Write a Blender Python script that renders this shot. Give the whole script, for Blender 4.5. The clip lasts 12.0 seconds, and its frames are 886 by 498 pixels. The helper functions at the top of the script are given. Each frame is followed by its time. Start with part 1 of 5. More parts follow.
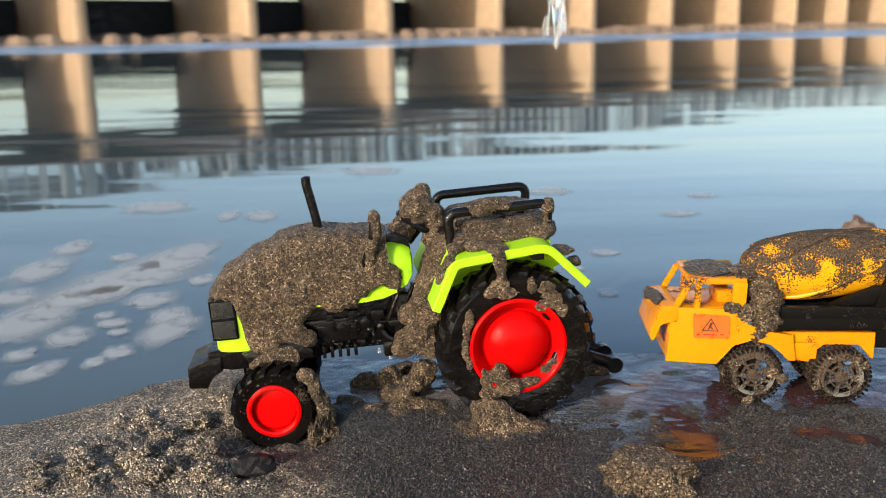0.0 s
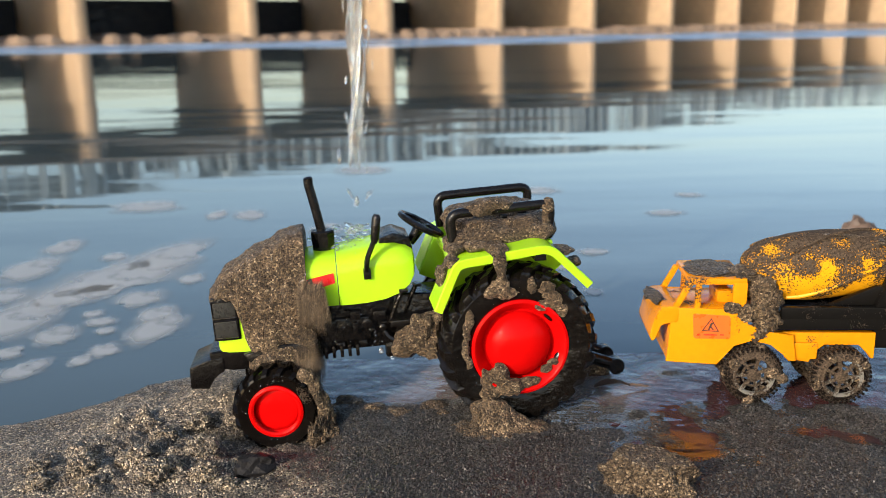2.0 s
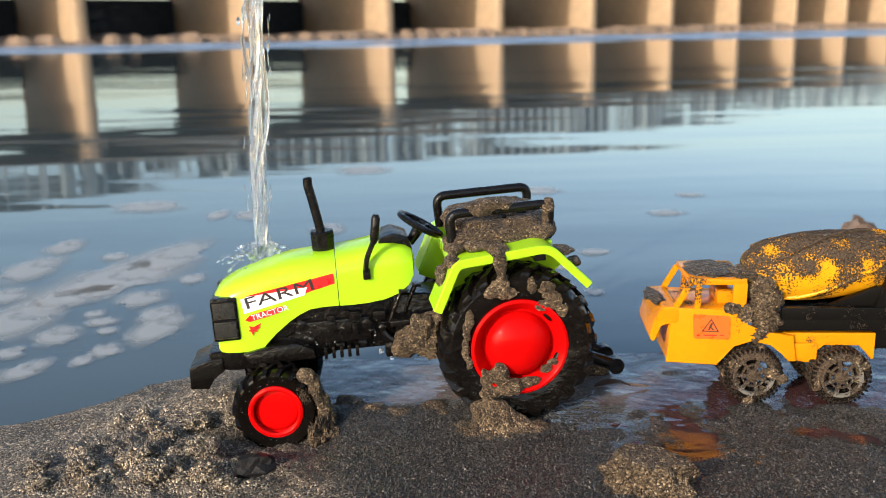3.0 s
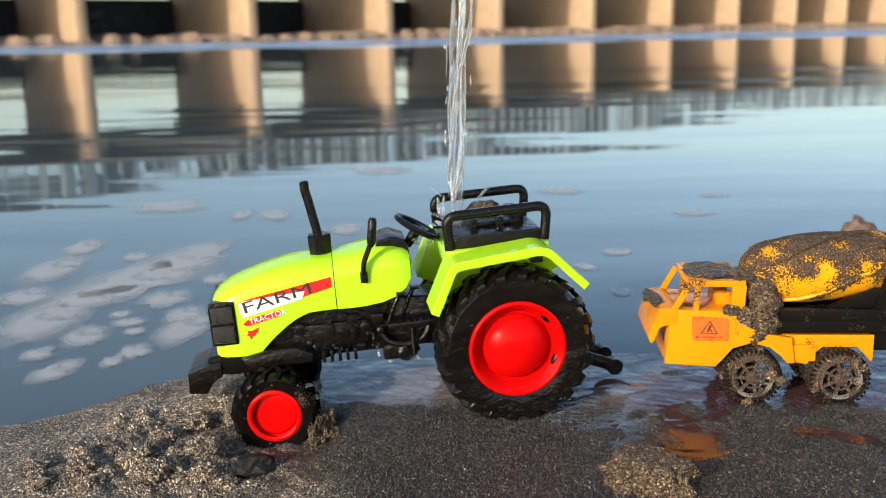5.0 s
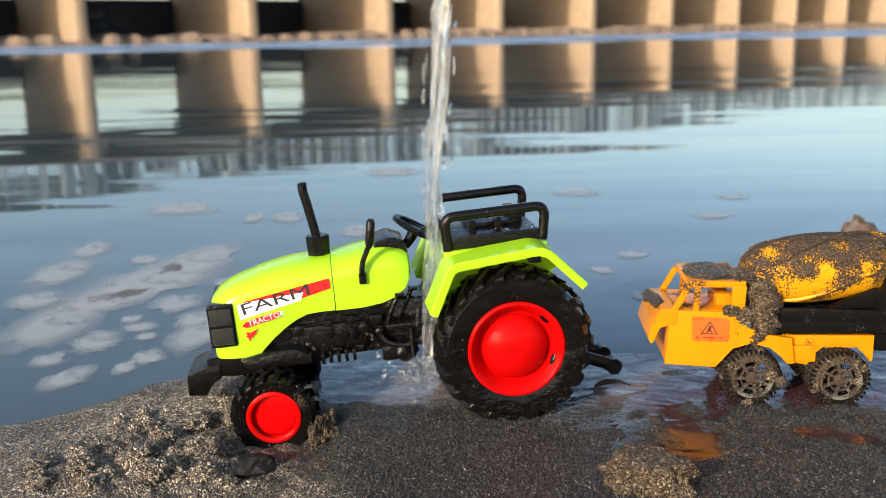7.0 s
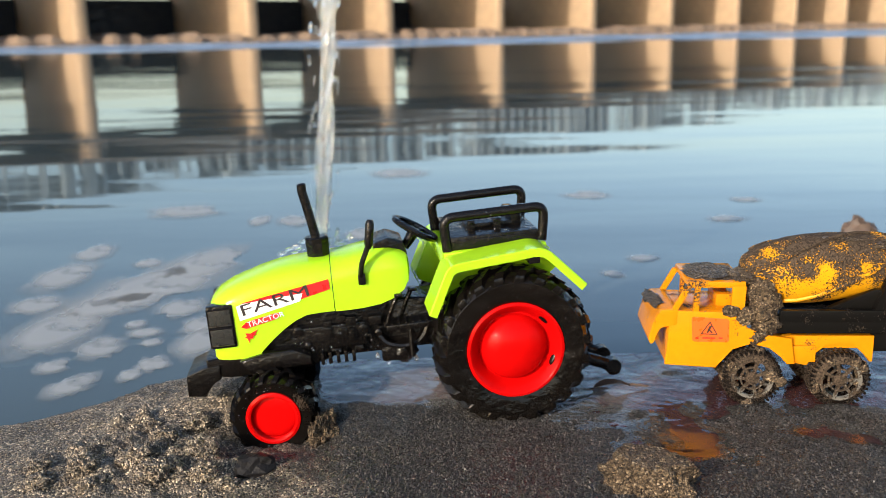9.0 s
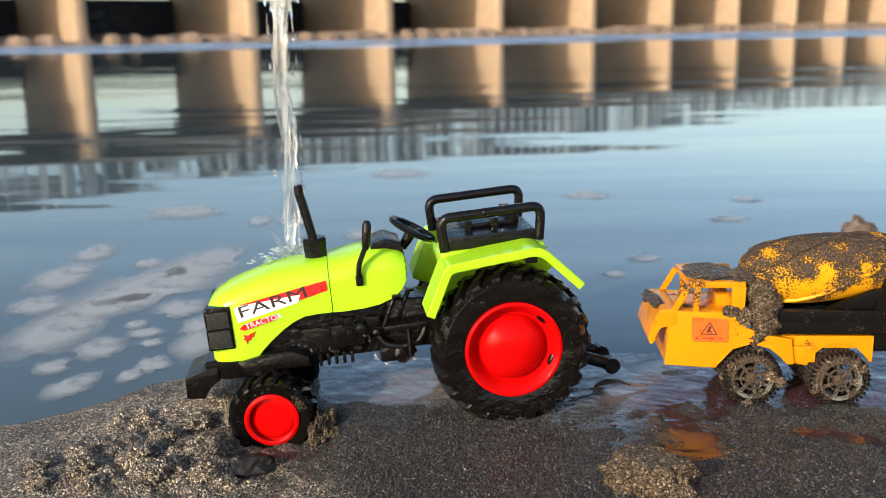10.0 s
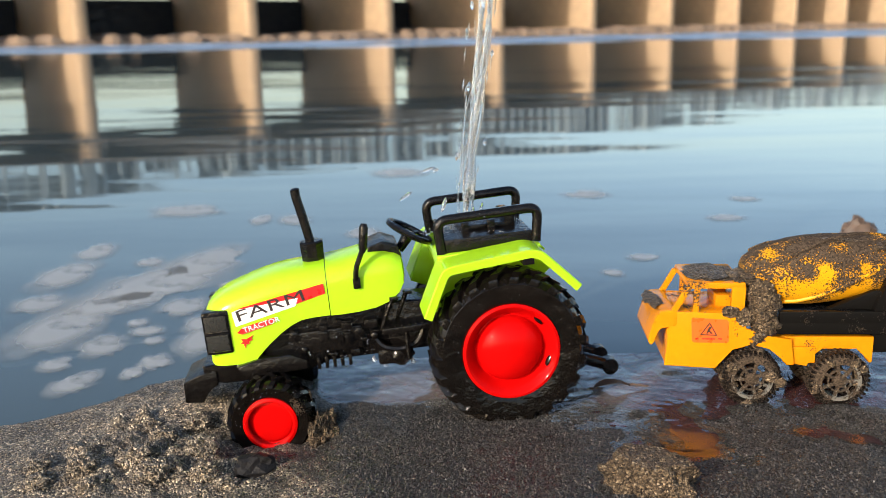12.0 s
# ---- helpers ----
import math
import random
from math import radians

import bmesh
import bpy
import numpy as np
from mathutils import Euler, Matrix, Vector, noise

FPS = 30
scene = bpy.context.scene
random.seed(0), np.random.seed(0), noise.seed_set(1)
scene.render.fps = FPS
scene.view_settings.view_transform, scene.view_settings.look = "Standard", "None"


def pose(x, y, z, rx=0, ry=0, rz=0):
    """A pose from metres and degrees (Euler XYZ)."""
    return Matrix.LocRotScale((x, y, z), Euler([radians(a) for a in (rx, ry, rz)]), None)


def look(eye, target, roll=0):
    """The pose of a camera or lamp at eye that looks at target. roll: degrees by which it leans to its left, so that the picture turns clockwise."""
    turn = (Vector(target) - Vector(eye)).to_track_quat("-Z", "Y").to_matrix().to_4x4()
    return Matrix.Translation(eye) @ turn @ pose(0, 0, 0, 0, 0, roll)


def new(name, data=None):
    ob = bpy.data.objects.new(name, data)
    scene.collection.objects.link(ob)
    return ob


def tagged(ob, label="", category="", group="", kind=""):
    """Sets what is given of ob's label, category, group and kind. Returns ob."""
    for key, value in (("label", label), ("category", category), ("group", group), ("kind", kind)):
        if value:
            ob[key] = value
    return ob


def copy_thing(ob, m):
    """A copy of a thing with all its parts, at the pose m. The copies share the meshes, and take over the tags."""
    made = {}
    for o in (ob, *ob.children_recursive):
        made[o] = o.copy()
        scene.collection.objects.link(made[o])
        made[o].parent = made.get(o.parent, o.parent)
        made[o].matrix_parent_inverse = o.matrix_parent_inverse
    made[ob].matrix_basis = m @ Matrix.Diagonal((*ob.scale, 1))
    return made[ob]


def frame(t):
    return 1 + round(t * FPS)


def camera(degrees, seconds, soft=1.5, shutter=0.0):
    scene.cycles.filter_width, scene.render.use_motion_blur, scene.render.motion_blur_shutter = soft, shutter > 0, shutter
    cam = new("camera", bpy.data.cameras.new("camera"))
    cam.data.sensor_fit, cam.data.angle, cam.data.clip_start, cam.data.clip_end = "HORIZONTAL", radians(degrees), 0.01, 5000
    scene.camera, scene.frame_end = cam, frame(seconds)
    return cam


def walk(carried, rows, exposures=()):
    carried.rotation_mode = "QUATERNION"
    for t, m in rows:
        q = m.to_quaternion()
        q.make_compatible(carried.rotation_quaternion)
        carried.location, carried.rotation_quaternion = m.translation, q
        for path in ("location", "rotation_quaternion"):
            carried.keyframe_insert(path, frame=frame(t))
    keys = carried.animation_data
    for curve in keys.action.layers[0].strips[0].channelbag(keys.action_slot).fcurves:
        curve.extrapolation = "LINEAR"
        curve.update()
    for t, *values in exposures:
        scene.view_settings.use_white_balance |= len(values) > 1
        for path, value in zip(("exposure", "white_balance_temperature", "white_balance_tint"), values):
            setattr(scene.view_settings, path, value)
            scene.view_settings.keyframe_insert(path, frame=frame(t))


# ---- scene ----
cam = camera(52, 12.0, soft=0.9, shutter=0.4)
EYE = (0.0, 0.0, 0.165)
AIM = look(EYE, (0.0, math.cos(radians(13.4)), 0.165 - math.sin(radians(13.4))), -1.15)
walk(cam, [(0, AIM), (12.0, AIM)], exposures=[(0, 0.78, 6000, 9), (12.0, 0.78, 6000, 9)])
cam.data.dof.use_dof = True
cam.data.dof.focus_distance = 0.40
cam.data.dof.aperture_fstop = 15.0

# ---- light ----
SUN_AZ, SUN_EL = -127.0, 20.0
world = bpy.data.worlds.new("sky")
scene.world = world
world.use_nodes = True
wn = world.node_tree.nodes
sky = wn.new("ShaderNodeTexSky")
sky.sky_type = 'NISHITA'
sky.sun_disc = False
sky.sun_elevation = radians(SUN_EL)
sky.sun_rotation = radians(90 - SUN_AZ)
sky.air_density = 1.0
sky.dust_density = 2.2
sky.ozone_density = 0.5
wn["Background"].inputs[1].default_value = 0.15
world.node_tree.links.new(sky.outputs[0], wn["Background"].inputs[0])
lamp = bpy.data.lights.new("sun", 'SUN')
lamp.energy, lamp.angle, lamp.color = 2.8, radians(0.6), (1.0, 0.86, 0.70)
sun = new("sun", lamp)
sv = Vector((math.cos(radians(SUN_AZ)) * math.cos(radians(SUN_EL)), math.sin(radians(SUN_AZ)) * math.cos(radians(SUN_EL)), math.sin(radians(SUN_EL))))
sun.matrix_world = look(sv * 30, (0, 0, 0))


# ---- materials ----
def mat(name, base, rough=0.5, metal=0.0, coat=0.0, var=0.12, scale=300.0, bump=0.0, bscale=900.0, spec=0.5):
    """Painted or moulded surface: two scales of tone, gloss that varies, fine relief."""
    m = bpy.data.materials.new(name)
    m.use_nodes = True
    nt = m.node_tree
    p = nt.nodes["Principled BSDF"]
    co = nt.nodes.new("ShaderNodeTexCoord")
    n1, n2 = nt.nodes.new("ShaderNodeTexNoise"), nt.nodes.new("ShaderNodeTexNoise")
    n1.inputs["Scale"].default_value, n2.inputs["Scale"].default_value = scale, scale * 0.13
    n1.inputs["Detail"].default_value = 6
    mx = nt.nodes.new("ShaderNodeMath")
    mx.operation = 'ADD'
    for n in (n1, n2):
        nt.links.new(co.outputs["Object"], n.inputs["Vector"])
    nt.links.new(n1.outputs[0], mx.inputs[0]), nt.links.new(n2.outputs[0], mx.inputs[1])
    rp = nt.nodes.new("ShaderNodeMapRange")
    rp.inputs[1].default_value, rp.inputs[2].default_value = 0.6, 1.4
    rp.inputs[3].default_value, rp.inputs[4].default_value = 1 - var, 1 + var
    nt.links.new(mx.outputs[0], rp.inputs[0])
    mul = nt.nodes.new("ShaderNodeVectorMath")
    mul.operation = 'SCALE'
    mul.inputs[0].default_value = base[:3]
    nt.links.new(rp.outputs[0], mul.inputs["Scale"])
    nt.links.new(mul.outputs[0], p.inputs["Base Color"])
    rr = nt.nodes.new("ShaderNodeMapRange")
    rr.inputs[1].default_value, rr.inputs[2].default_value = 0.35, 0.7
    rr.inputs[3].default_value, rr.inputs[4].default_value = max(0.02, rough * 0.7), min(1, rough * 1.35)
    nt.links.new(n1.outputs[0], rr.inputs[0]), nt.links.new(rr.outputs[0], p.inputs["Roughness"])
    p.inputs["Metallic"].default_value = metal
    p.inputs["Coat Weight"].default_value = coat
    p.inputs["Coat Roughness"].default_value = 0.06
    p.inputs["Specular IOR Level"].default_value = spec
    if bump:
        b = nt.nodes.new("ShaderNodeBump")
        n3 = nt.nodes.new("ShaderNodeTexNoise")
        n3.inputs["Scale"].default_value, n3.inputs["Detail"].default_value = bscale, 4
        nt.links.new(co.outputs["Object"], n3.inputs["Vector"])
        b.inputs["Strength"].default_value, b.inputs["Distance"].default_value = bump, 0.001
        nt.links.new(n3.outputs[0], b.inputs["Height"]), nt.links.new(b.outputs[0], p.inputs["Normal"])
    return m


def sand_mat(name, tint=1.0, wet=0.0, warm=0.0, fine=False, bank=False):
    """Coarse river sand: every grain its own tone, darker blotches, glinting quartz."""
    m = bpy.data.materials.new(name)
    m.use_nodes = True
    nt = m.node_tree
    L = nt.links.new
    p = nt.nodes["Principled BSDF"]
    co = nt.nodes.new("ShaderNodeTexCoord")
    vo = nt.nodes.new("ShaderNodeTexVoronoi")
    vo.inputs["Scale"].default_value = 1450.0 if fine else 1350.0
    L(co.outputs["Object"], vo.inputs["Vector"])
    sep = nt.nodes.new("ShaderNodeSeparateColor")
    L(vo.outputs["Color"], sep.inputs[0])
    cr = nt.nodes.new("ShaderNodeValToRGB")
    if fine:
        cols = [(0.0, (0.020, 0.015, 0.011)), (0.30, (0.060, 0.046, 0.034)), (0.66, (0.120, 0.092, 0.066)), (0.93, (0.215, 0.168, 0.118)), (1.0, (0.46, 0.39, 0.30))]
    else:
        cols = [(0.0, (0.016, 0.014, 0.013)), (0.34, (0.050, 0.044, 0.038)), (0.66, (0.100, 0.088, 0.074)), (0.90, (0.22, 0.195, 0.165)), (1.0, (0.46, 0.42, 0.36))]
    while len(cr.color_ramp.elements) < len(cols):
        cr.color_ramp.elements.new(0.5)
    for e, (q, c) in zip(cr.color_ramp.elements, cols):
        e.position, e.color = q, (c[0] * tint * (1 + 0.12 * warm), c[1] * tint, c[2] * tint * (1 - 0.2 * warm), 1)
    L(sep.outputs[0], cr.inputs[0])
    n2 = nt.nodes.new("ShaderNodeTexNoise")
    n2.inputs["Scale"].default_value, n2.inputs["Detail"].default_value = 38.0, 5
    L(co.outputs["Object"], n2.inputs["Vector"])
    mr = nt.nodes.new("ShaderNodeMapRange")
    mr.inputs[1].default_value, mr.inputs[2].default_value = 0.32, 0.68
    mr.inputs[3].default_value, mr.inputs[4].default_value = 0.62, 1.25
    L(n2.outputs[0], mr.inputs[0])
    sc = nt.nodes.new("ShaderNodeVectorMath")
    sc.operation = 'SCALE'
    L(cr.outputs[0], sc.inputs[0]), L(mr.outputs[0], sc.inputs["Scale"])
    src = sc.outputs[0]
    wetmap = None
    if bank:
        # dry crumbs away from the pour, soaked dark sand round it
        sx, nz, ad, mw, s2 = (nt.nodes.new(k) for k in ("ShaderNodeMapping", "ShaderNodeTexNoise", "ShaderNodeMath", "ShaderNodeMapRange", "ShaderNodeVectorMath"))
        ln = nt.nodes.new("ShaderNodeVectorMath")
        ln.operation = 'LENGTH'
        sx.inputs["Location"].default_value, sx.inputs["Scale"].default_value = (-0.12, -0.40, 0), (0.6, 1, 0)
        nz.inputs["Scale"].default_value, nz.inputs["Detail"].default_value = 26.0, 5
        L(co.outputs["Object"], sx.inputs[0]), L(co.outputs["Object"], nz.inputs["Vector"]), L(sx.outputs[0], ln.inputs[0])
        ad.operation, ad.inputs[1].default_value = 'MULTIPLY_ADD', 0.07
        L(nz.outputs[0], ad.inputs[0]), L(ln.outputs["Value"], ad.inputs[2])
        mw.inputs[1].default_value, mw.inputs[2].default_value = 0.228, 0.192
        mw.inputs[3].default_value, mw.inputs[4].default_value = 2.8, 0.37
        L(ad.outputs[0], mw.inputs[0])
        s2.operation = 'SCALE'
        L(src, s2.inputs[0]), L(mw.outputs[0], s2.inputs["Scale"])
        src, wetmap = s2.outputs[0], mw.outputs[0]
    L(src, p.inputs["Base Color"])
    rr = nt.nodes.new("ShaderNodeMapRange")
    rr.inputs[3].default_value, rr.inputs[4].default_value = (0.14 if bank else 0.30) - 0.1 * wet, 0.95 - 0.5 * wet
    L(sep.outputs[1], rr.inputs[0]), L(rr.outputs[0], p.inputs["Roughness"])
    b = nt.nodes.new("ShaderNodeBump")
    b.invert = True
    b.inputs["Strength"].default_value, b.inputs["Distance"].default_value = 1.0 - 0.4 * wet, 0.001
    L(vo.outputs["Distance"], b.inputs["Height"])
    b2 = nt.nodes.new("ShaderNodeBump")
    n3 = nt.nodes.new("ShaderNodeTexNoise")
    n3.inputs["Scale"].default_value, n3.inputs["Detail"].default_value = 260.0, 5
    L(co.outputs["Object"], n3.inputs["Vector"])
    b2.inputs["Strength"].default_value, b2.inputs["Distance"].default_value = 0.85 - 0.3 * wet, 0.0018
    L(n3.outputs[0], b2.inputs["Height"]), L(b2.outputs[0], b.inputs["Normal"]), L(b.outputs[0], p.inputs["Normal"])
    p.inputs["Specular IOR Level"].default_value = 0.5 if bank else 0.28
    p.inputs["Coat Weight"].default_value, p.inputs["Coat Roughness"].default_value = 0.5 * wet, 0.12
    if wetmap:
        cw = nt.nodes.new("ShaderNodeMapRange")
        cw.inputs[1].default_value, cw.inputs[2].default_value = 1.0, 0.62
        cw.inputs[3].default_value, cw.inputs[4].default_value = 0.0, 0.14
        L(wetmap, cw.inputs[0]), L(cw.outputs[0], p.inputs["Coat Weight"])
        p.inputs["Coat Roughness"].default_value = 0.22
    return m


LIME = mat("lime_plastic", (0.365, 0.65, 0.008), 0.13, var=0.04, spec=0.32)
RED = mat("red_plastic", (0.50, 0.0013, 0.0008), 0.05, var=0.04, spec=0.08)
BLACK = mat("black_plastic", (0.005, 0.0042, 0.0038), 0.08, var=0.3, bump=0.5, bscale=420, spec=0.28)
RUBBER = mat("tyre_rubber", (0.0045, 0.0035, 0.0028), 0.07, var=0.6, scale=160, bump=1.0, bscale=230, spec=0.30)
STICKER = mat("sticker_red", (0.55, 0.012, 0.012), 0.35, var=0.08)
WHITE = mat("sticker_white", (0.80, 0.80, 0.76), 0.35, var=0.05)
INK = mat("ink", (0.03, 0.02, 0.02), 0.4, var=0.1)
SIGN = mat("sign_orange", (0.80, 0.12, 0.010), 0.35, var=0.08)
SAND = sand_mat("river_sand", 0.60, 0.0, 0.95, False, True)
DRYSAND = sand_mat("dry_sand", 0.95, 0.0, 0.8, True)
MUD = sand_mat("mud_sand", 0.92, 0.05, 0.95, True)
CONCRETE = mat("pier_concrete", (0.43, 0.300, 0.180), 0.85, var=0.22, scale=2.0, bump=0.4, bscale=5)
DECKGREY = mat("deck_concrete", (0.16, 0.14, 0.12), 0.8, var=0.25, scale=2.0)
STEEL = mat("painted_steel", (0.30, 0.36, 0.39), 0.5, var=0.25, scale=3.0)
PANEL = mat("weathered_sheet", (0.085, 0.10, 0.108), 0.6, var=0.3, scale=1.5)
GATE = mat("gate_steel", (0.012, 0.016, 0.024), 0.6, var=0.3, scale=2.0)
DARKSTONE = mat("dark_stone", (0.012, 0.011, 0.011), 0.6, var=0.4, bump=0.4, spec=0.15)
LENS = mat("smoked_lens", (0.02, 0.02, 0.018), 0.06, var=0.2, spec=0.7)
ROCK = mat("sill_rock", (0.22, 0.155, 0.105), 0.9, var=0.4, scale=3.0, bump=0.6, bscale=8)
LEDGE = mat("wet_red_paint", (0.040, 0.0045, 0.004), 0.25, var=0.6, scale=90, bump=0.15, bscale=200)
DRIED = mat("dried_stalk", (0.10, 0.065, 0.045), 0.8, var=0.4)


def water_river():
    m = bpy.data.materials.new("river_water")
    m.use_nodes = True
    nt = m.node_tree
    L = nt.links.new
    p = nt.nodes["Principled BSDF"]
    p.inputs["Base Color"].default_value = (0.052, 0.070, 0.074, 1)
    p.inputs["Roughness"].default_value = 0.03
    p.inputs["IOR"].default_value = 1.333
    co = nt.nodes.new("ShaderNodeTexCoord")
    last = None
    for sx, sy, scale, dist, st in ((0.25, 1.0, 1.4, 0.05, 0.16), (0.35, 1.0, 9.0, 0.004, 0.16), (0.4, 1.0, 0.15, 0.3, 0.09)):
        mp = nt.nodes.new("ShaderNodeMapping")
        mp.inputs["Scale"].default_value = (sx, sy, 1)
        mp.inputs["Rotation"].default_value = (0, 0, 0.03)
        n = nt.nodes.new("ShaderNodeTexNoise")
        n.inputs["Scale"].default_value, n.inputs["Detail"].default_value = scale, 3
        b = nt.nodes.new("ShaderNodeBump")
        b.inputs["Strength"].default_value, b.inputs["Distance"].default_value = st, dist
        L(co.outputs["Object"], mp.inputs[0]), L(mp.outputs[0], n.inputs["Vector"]), L(n.outputs[0], b.inputs["Height"])
        if last:
            L(last.outputs[0], b.inputs["Normal"])
        last = b
    L(last.outputs[0], p.inputs["Normal"])
    return m


def clear_water(name, bump=0.0, scale=150.0, rough=0.0, silt=0.0, tone=(0.96, 0.97, 0.98), stretch=1.0, depth=0.001):
    """Water; silt is the share of light that its bubbles or mud scatter back."""
    m = bpy.data.materials.new(name)
    m.use_nodes = True
    nt = m.node_tree
    p = nt.nodes["Principled BSDF"]
    p.inputs["Base Color"].default_value = (*tone, 1)
    p.inputs["Roughness"].default_value = rough
    p.inputs["IOR"].default_value = 1.333
    p.inputs["Transmission Weight"].default_value = 1.0 - silt
    if bump:
        co, n, b = nt.nodes.new("ShaderNodeTexCoord"), nt.nodes.new("ShaderNodeTexNoise"), nt.nodes.new("ShaderNodeBump")
        n.inputs["Scale"].default_value = scale
        b.inputs["Strength"].default_value, b.inputs["Distance"].default_value = bump, depth
        mp = nt.nodes.new("ShaderNodeMapping")
        mp.inputs["Scale"].default_value = (1, 1, stretch)
        nt.links.new(co.outputs["Object"], mp.inputs[0]), nt.links.new(mp.outputs[0], n.inputs["Vector"])
        nt.links.new(n.outputs[0], b.inputs["Height"]), nt.links.new(b.outputs[0], p.inputs["Normal"])
    return m


def silt_sky_sheen(m):
    """Deeper river-side water paler with silt and painted sky reflection; clear towards the bank."""
    nt = m.node_tree
    L = nt.links.new
    co, sp, n, k, r = (nt.nodes.new(q) for q in ("ShaderNodeTexCoord", "ShaderNodeSeparateXYZ", "ShaderNodeTexNoise", "ShaderNodeMath", "ShaderNodeMapRange"))
    n.inputs["Scale"].default_value, n.inputs["Detail"].default_value = 30.0, 3
    k.operation, k.inputs[1].default_value = 'MULTIPLY_ADD', 0.06
    L(co.outputs["Object"], sp.inputs[0]), L(co.outputs["Object"], n.inputs["Vector"]), L(n.outputs[0], k.inputs[0]), L(sp.outputs[1], k.inputs[2])
    # it thins out along the ledge, to put in the truck's shade and reflection
    a, b, c = (nt.nodes.new("ShaderNodeMath") for _ in range(3))
    a.operation, a.inputs[1].default_value = 'SUBTRACT', 0.085
    b.operation, b.inputs[1].default_value = 'MAXIMUM', 0.0
    c.operation, c.inputs[1].default_value = 'MULTIPLY_ADD', -2.0
    L(sp.outputs[0], a.inputs[0]), L(a.outputs[0], b.inputs[0]), L(b.outputs[0], c.inputs[0]), L(k.outputs[0], c.inputs[2])
    k = c
    r.inputs[1].default_value, r.inputs[2].default_value = 0.405, 0.450
    r.inputs[3].default_value, r.inputs[4].default_value = 0.97, 0.76
    L(k.outputs[0], r.inputs[0]), L(r.outputs[0], m.node_tree.nodes["Principled BSDF"].inputs["Transmission Weight"])


def foam_sheen_mat(name, cover, scale, tone=(0.40, 0.42, 0.41), thin=True):
    m = bpy.data.materials.new(name)
    m.use_nodes = True
    nt = m.node_tree
    L = nt.links.new
    p = nt.nodes["Principled BSDF"]
    p.inputs["Base Color"].default_value = (*tone, 1)
    p.inputs["Roughness"].default_value = 0.7
    co, n = nt.nodes.new("ShaderNodeTexCoord"), nt.nodes.new("ShaderNodeTexNoise")
    n.inputs["Scale"].default_value, n.inputs["Detail"].default_value = scale, 5
    r = nt.nodes.new("ShaderNodeMapRange")
    r.inputs[1].default_value, r.inputs[2].default_value = 0.60 - cover * 0.4, 0.85 - cover * 0.4
    r.inputs[4].default_value = 0.62 if thin else 1.0
    L(co.outputs["Object"], n.inputs["Vector"]), L(n.outputs[0], r.inputs[0])
    if not thin:
        L(r.outputs[0], p.inputs["Alpha"])
        return m
    # thins out towards the rim of each patch
    mp, g, k, e = nt.nodes.new("ShaderNodeMapping"), nt.nodes.new("ShaderNodeTexGradient"), nt.nodes.new("ShaderNodeMath"), nt.nodes.new("ShaderNodeMath")
    mp.inputs["Location"].default_value, mp.inputs["Scale"].default_value = (-1, -1, 0), (2, 2, 0)
    g.gradient_type = 'SPHERICAL'
    L(co.outputs["Generated"], mp.inputs[0]), L(mp.outputs[0], g.inputs[0])
    e.operation, e.inputs[1].default_value, e.use_clamp = 'MULTIPLY', 1.7, True
    L(g.outputs[0], e.inputs[0])
    k.operation = 'MULTIPLY'
    L(r.outputs[0], k.inputs[0]), L(e.outputs[0], k.inputs[1]), L(k.outputs[0], p.inputs["Alpha"])
    return m


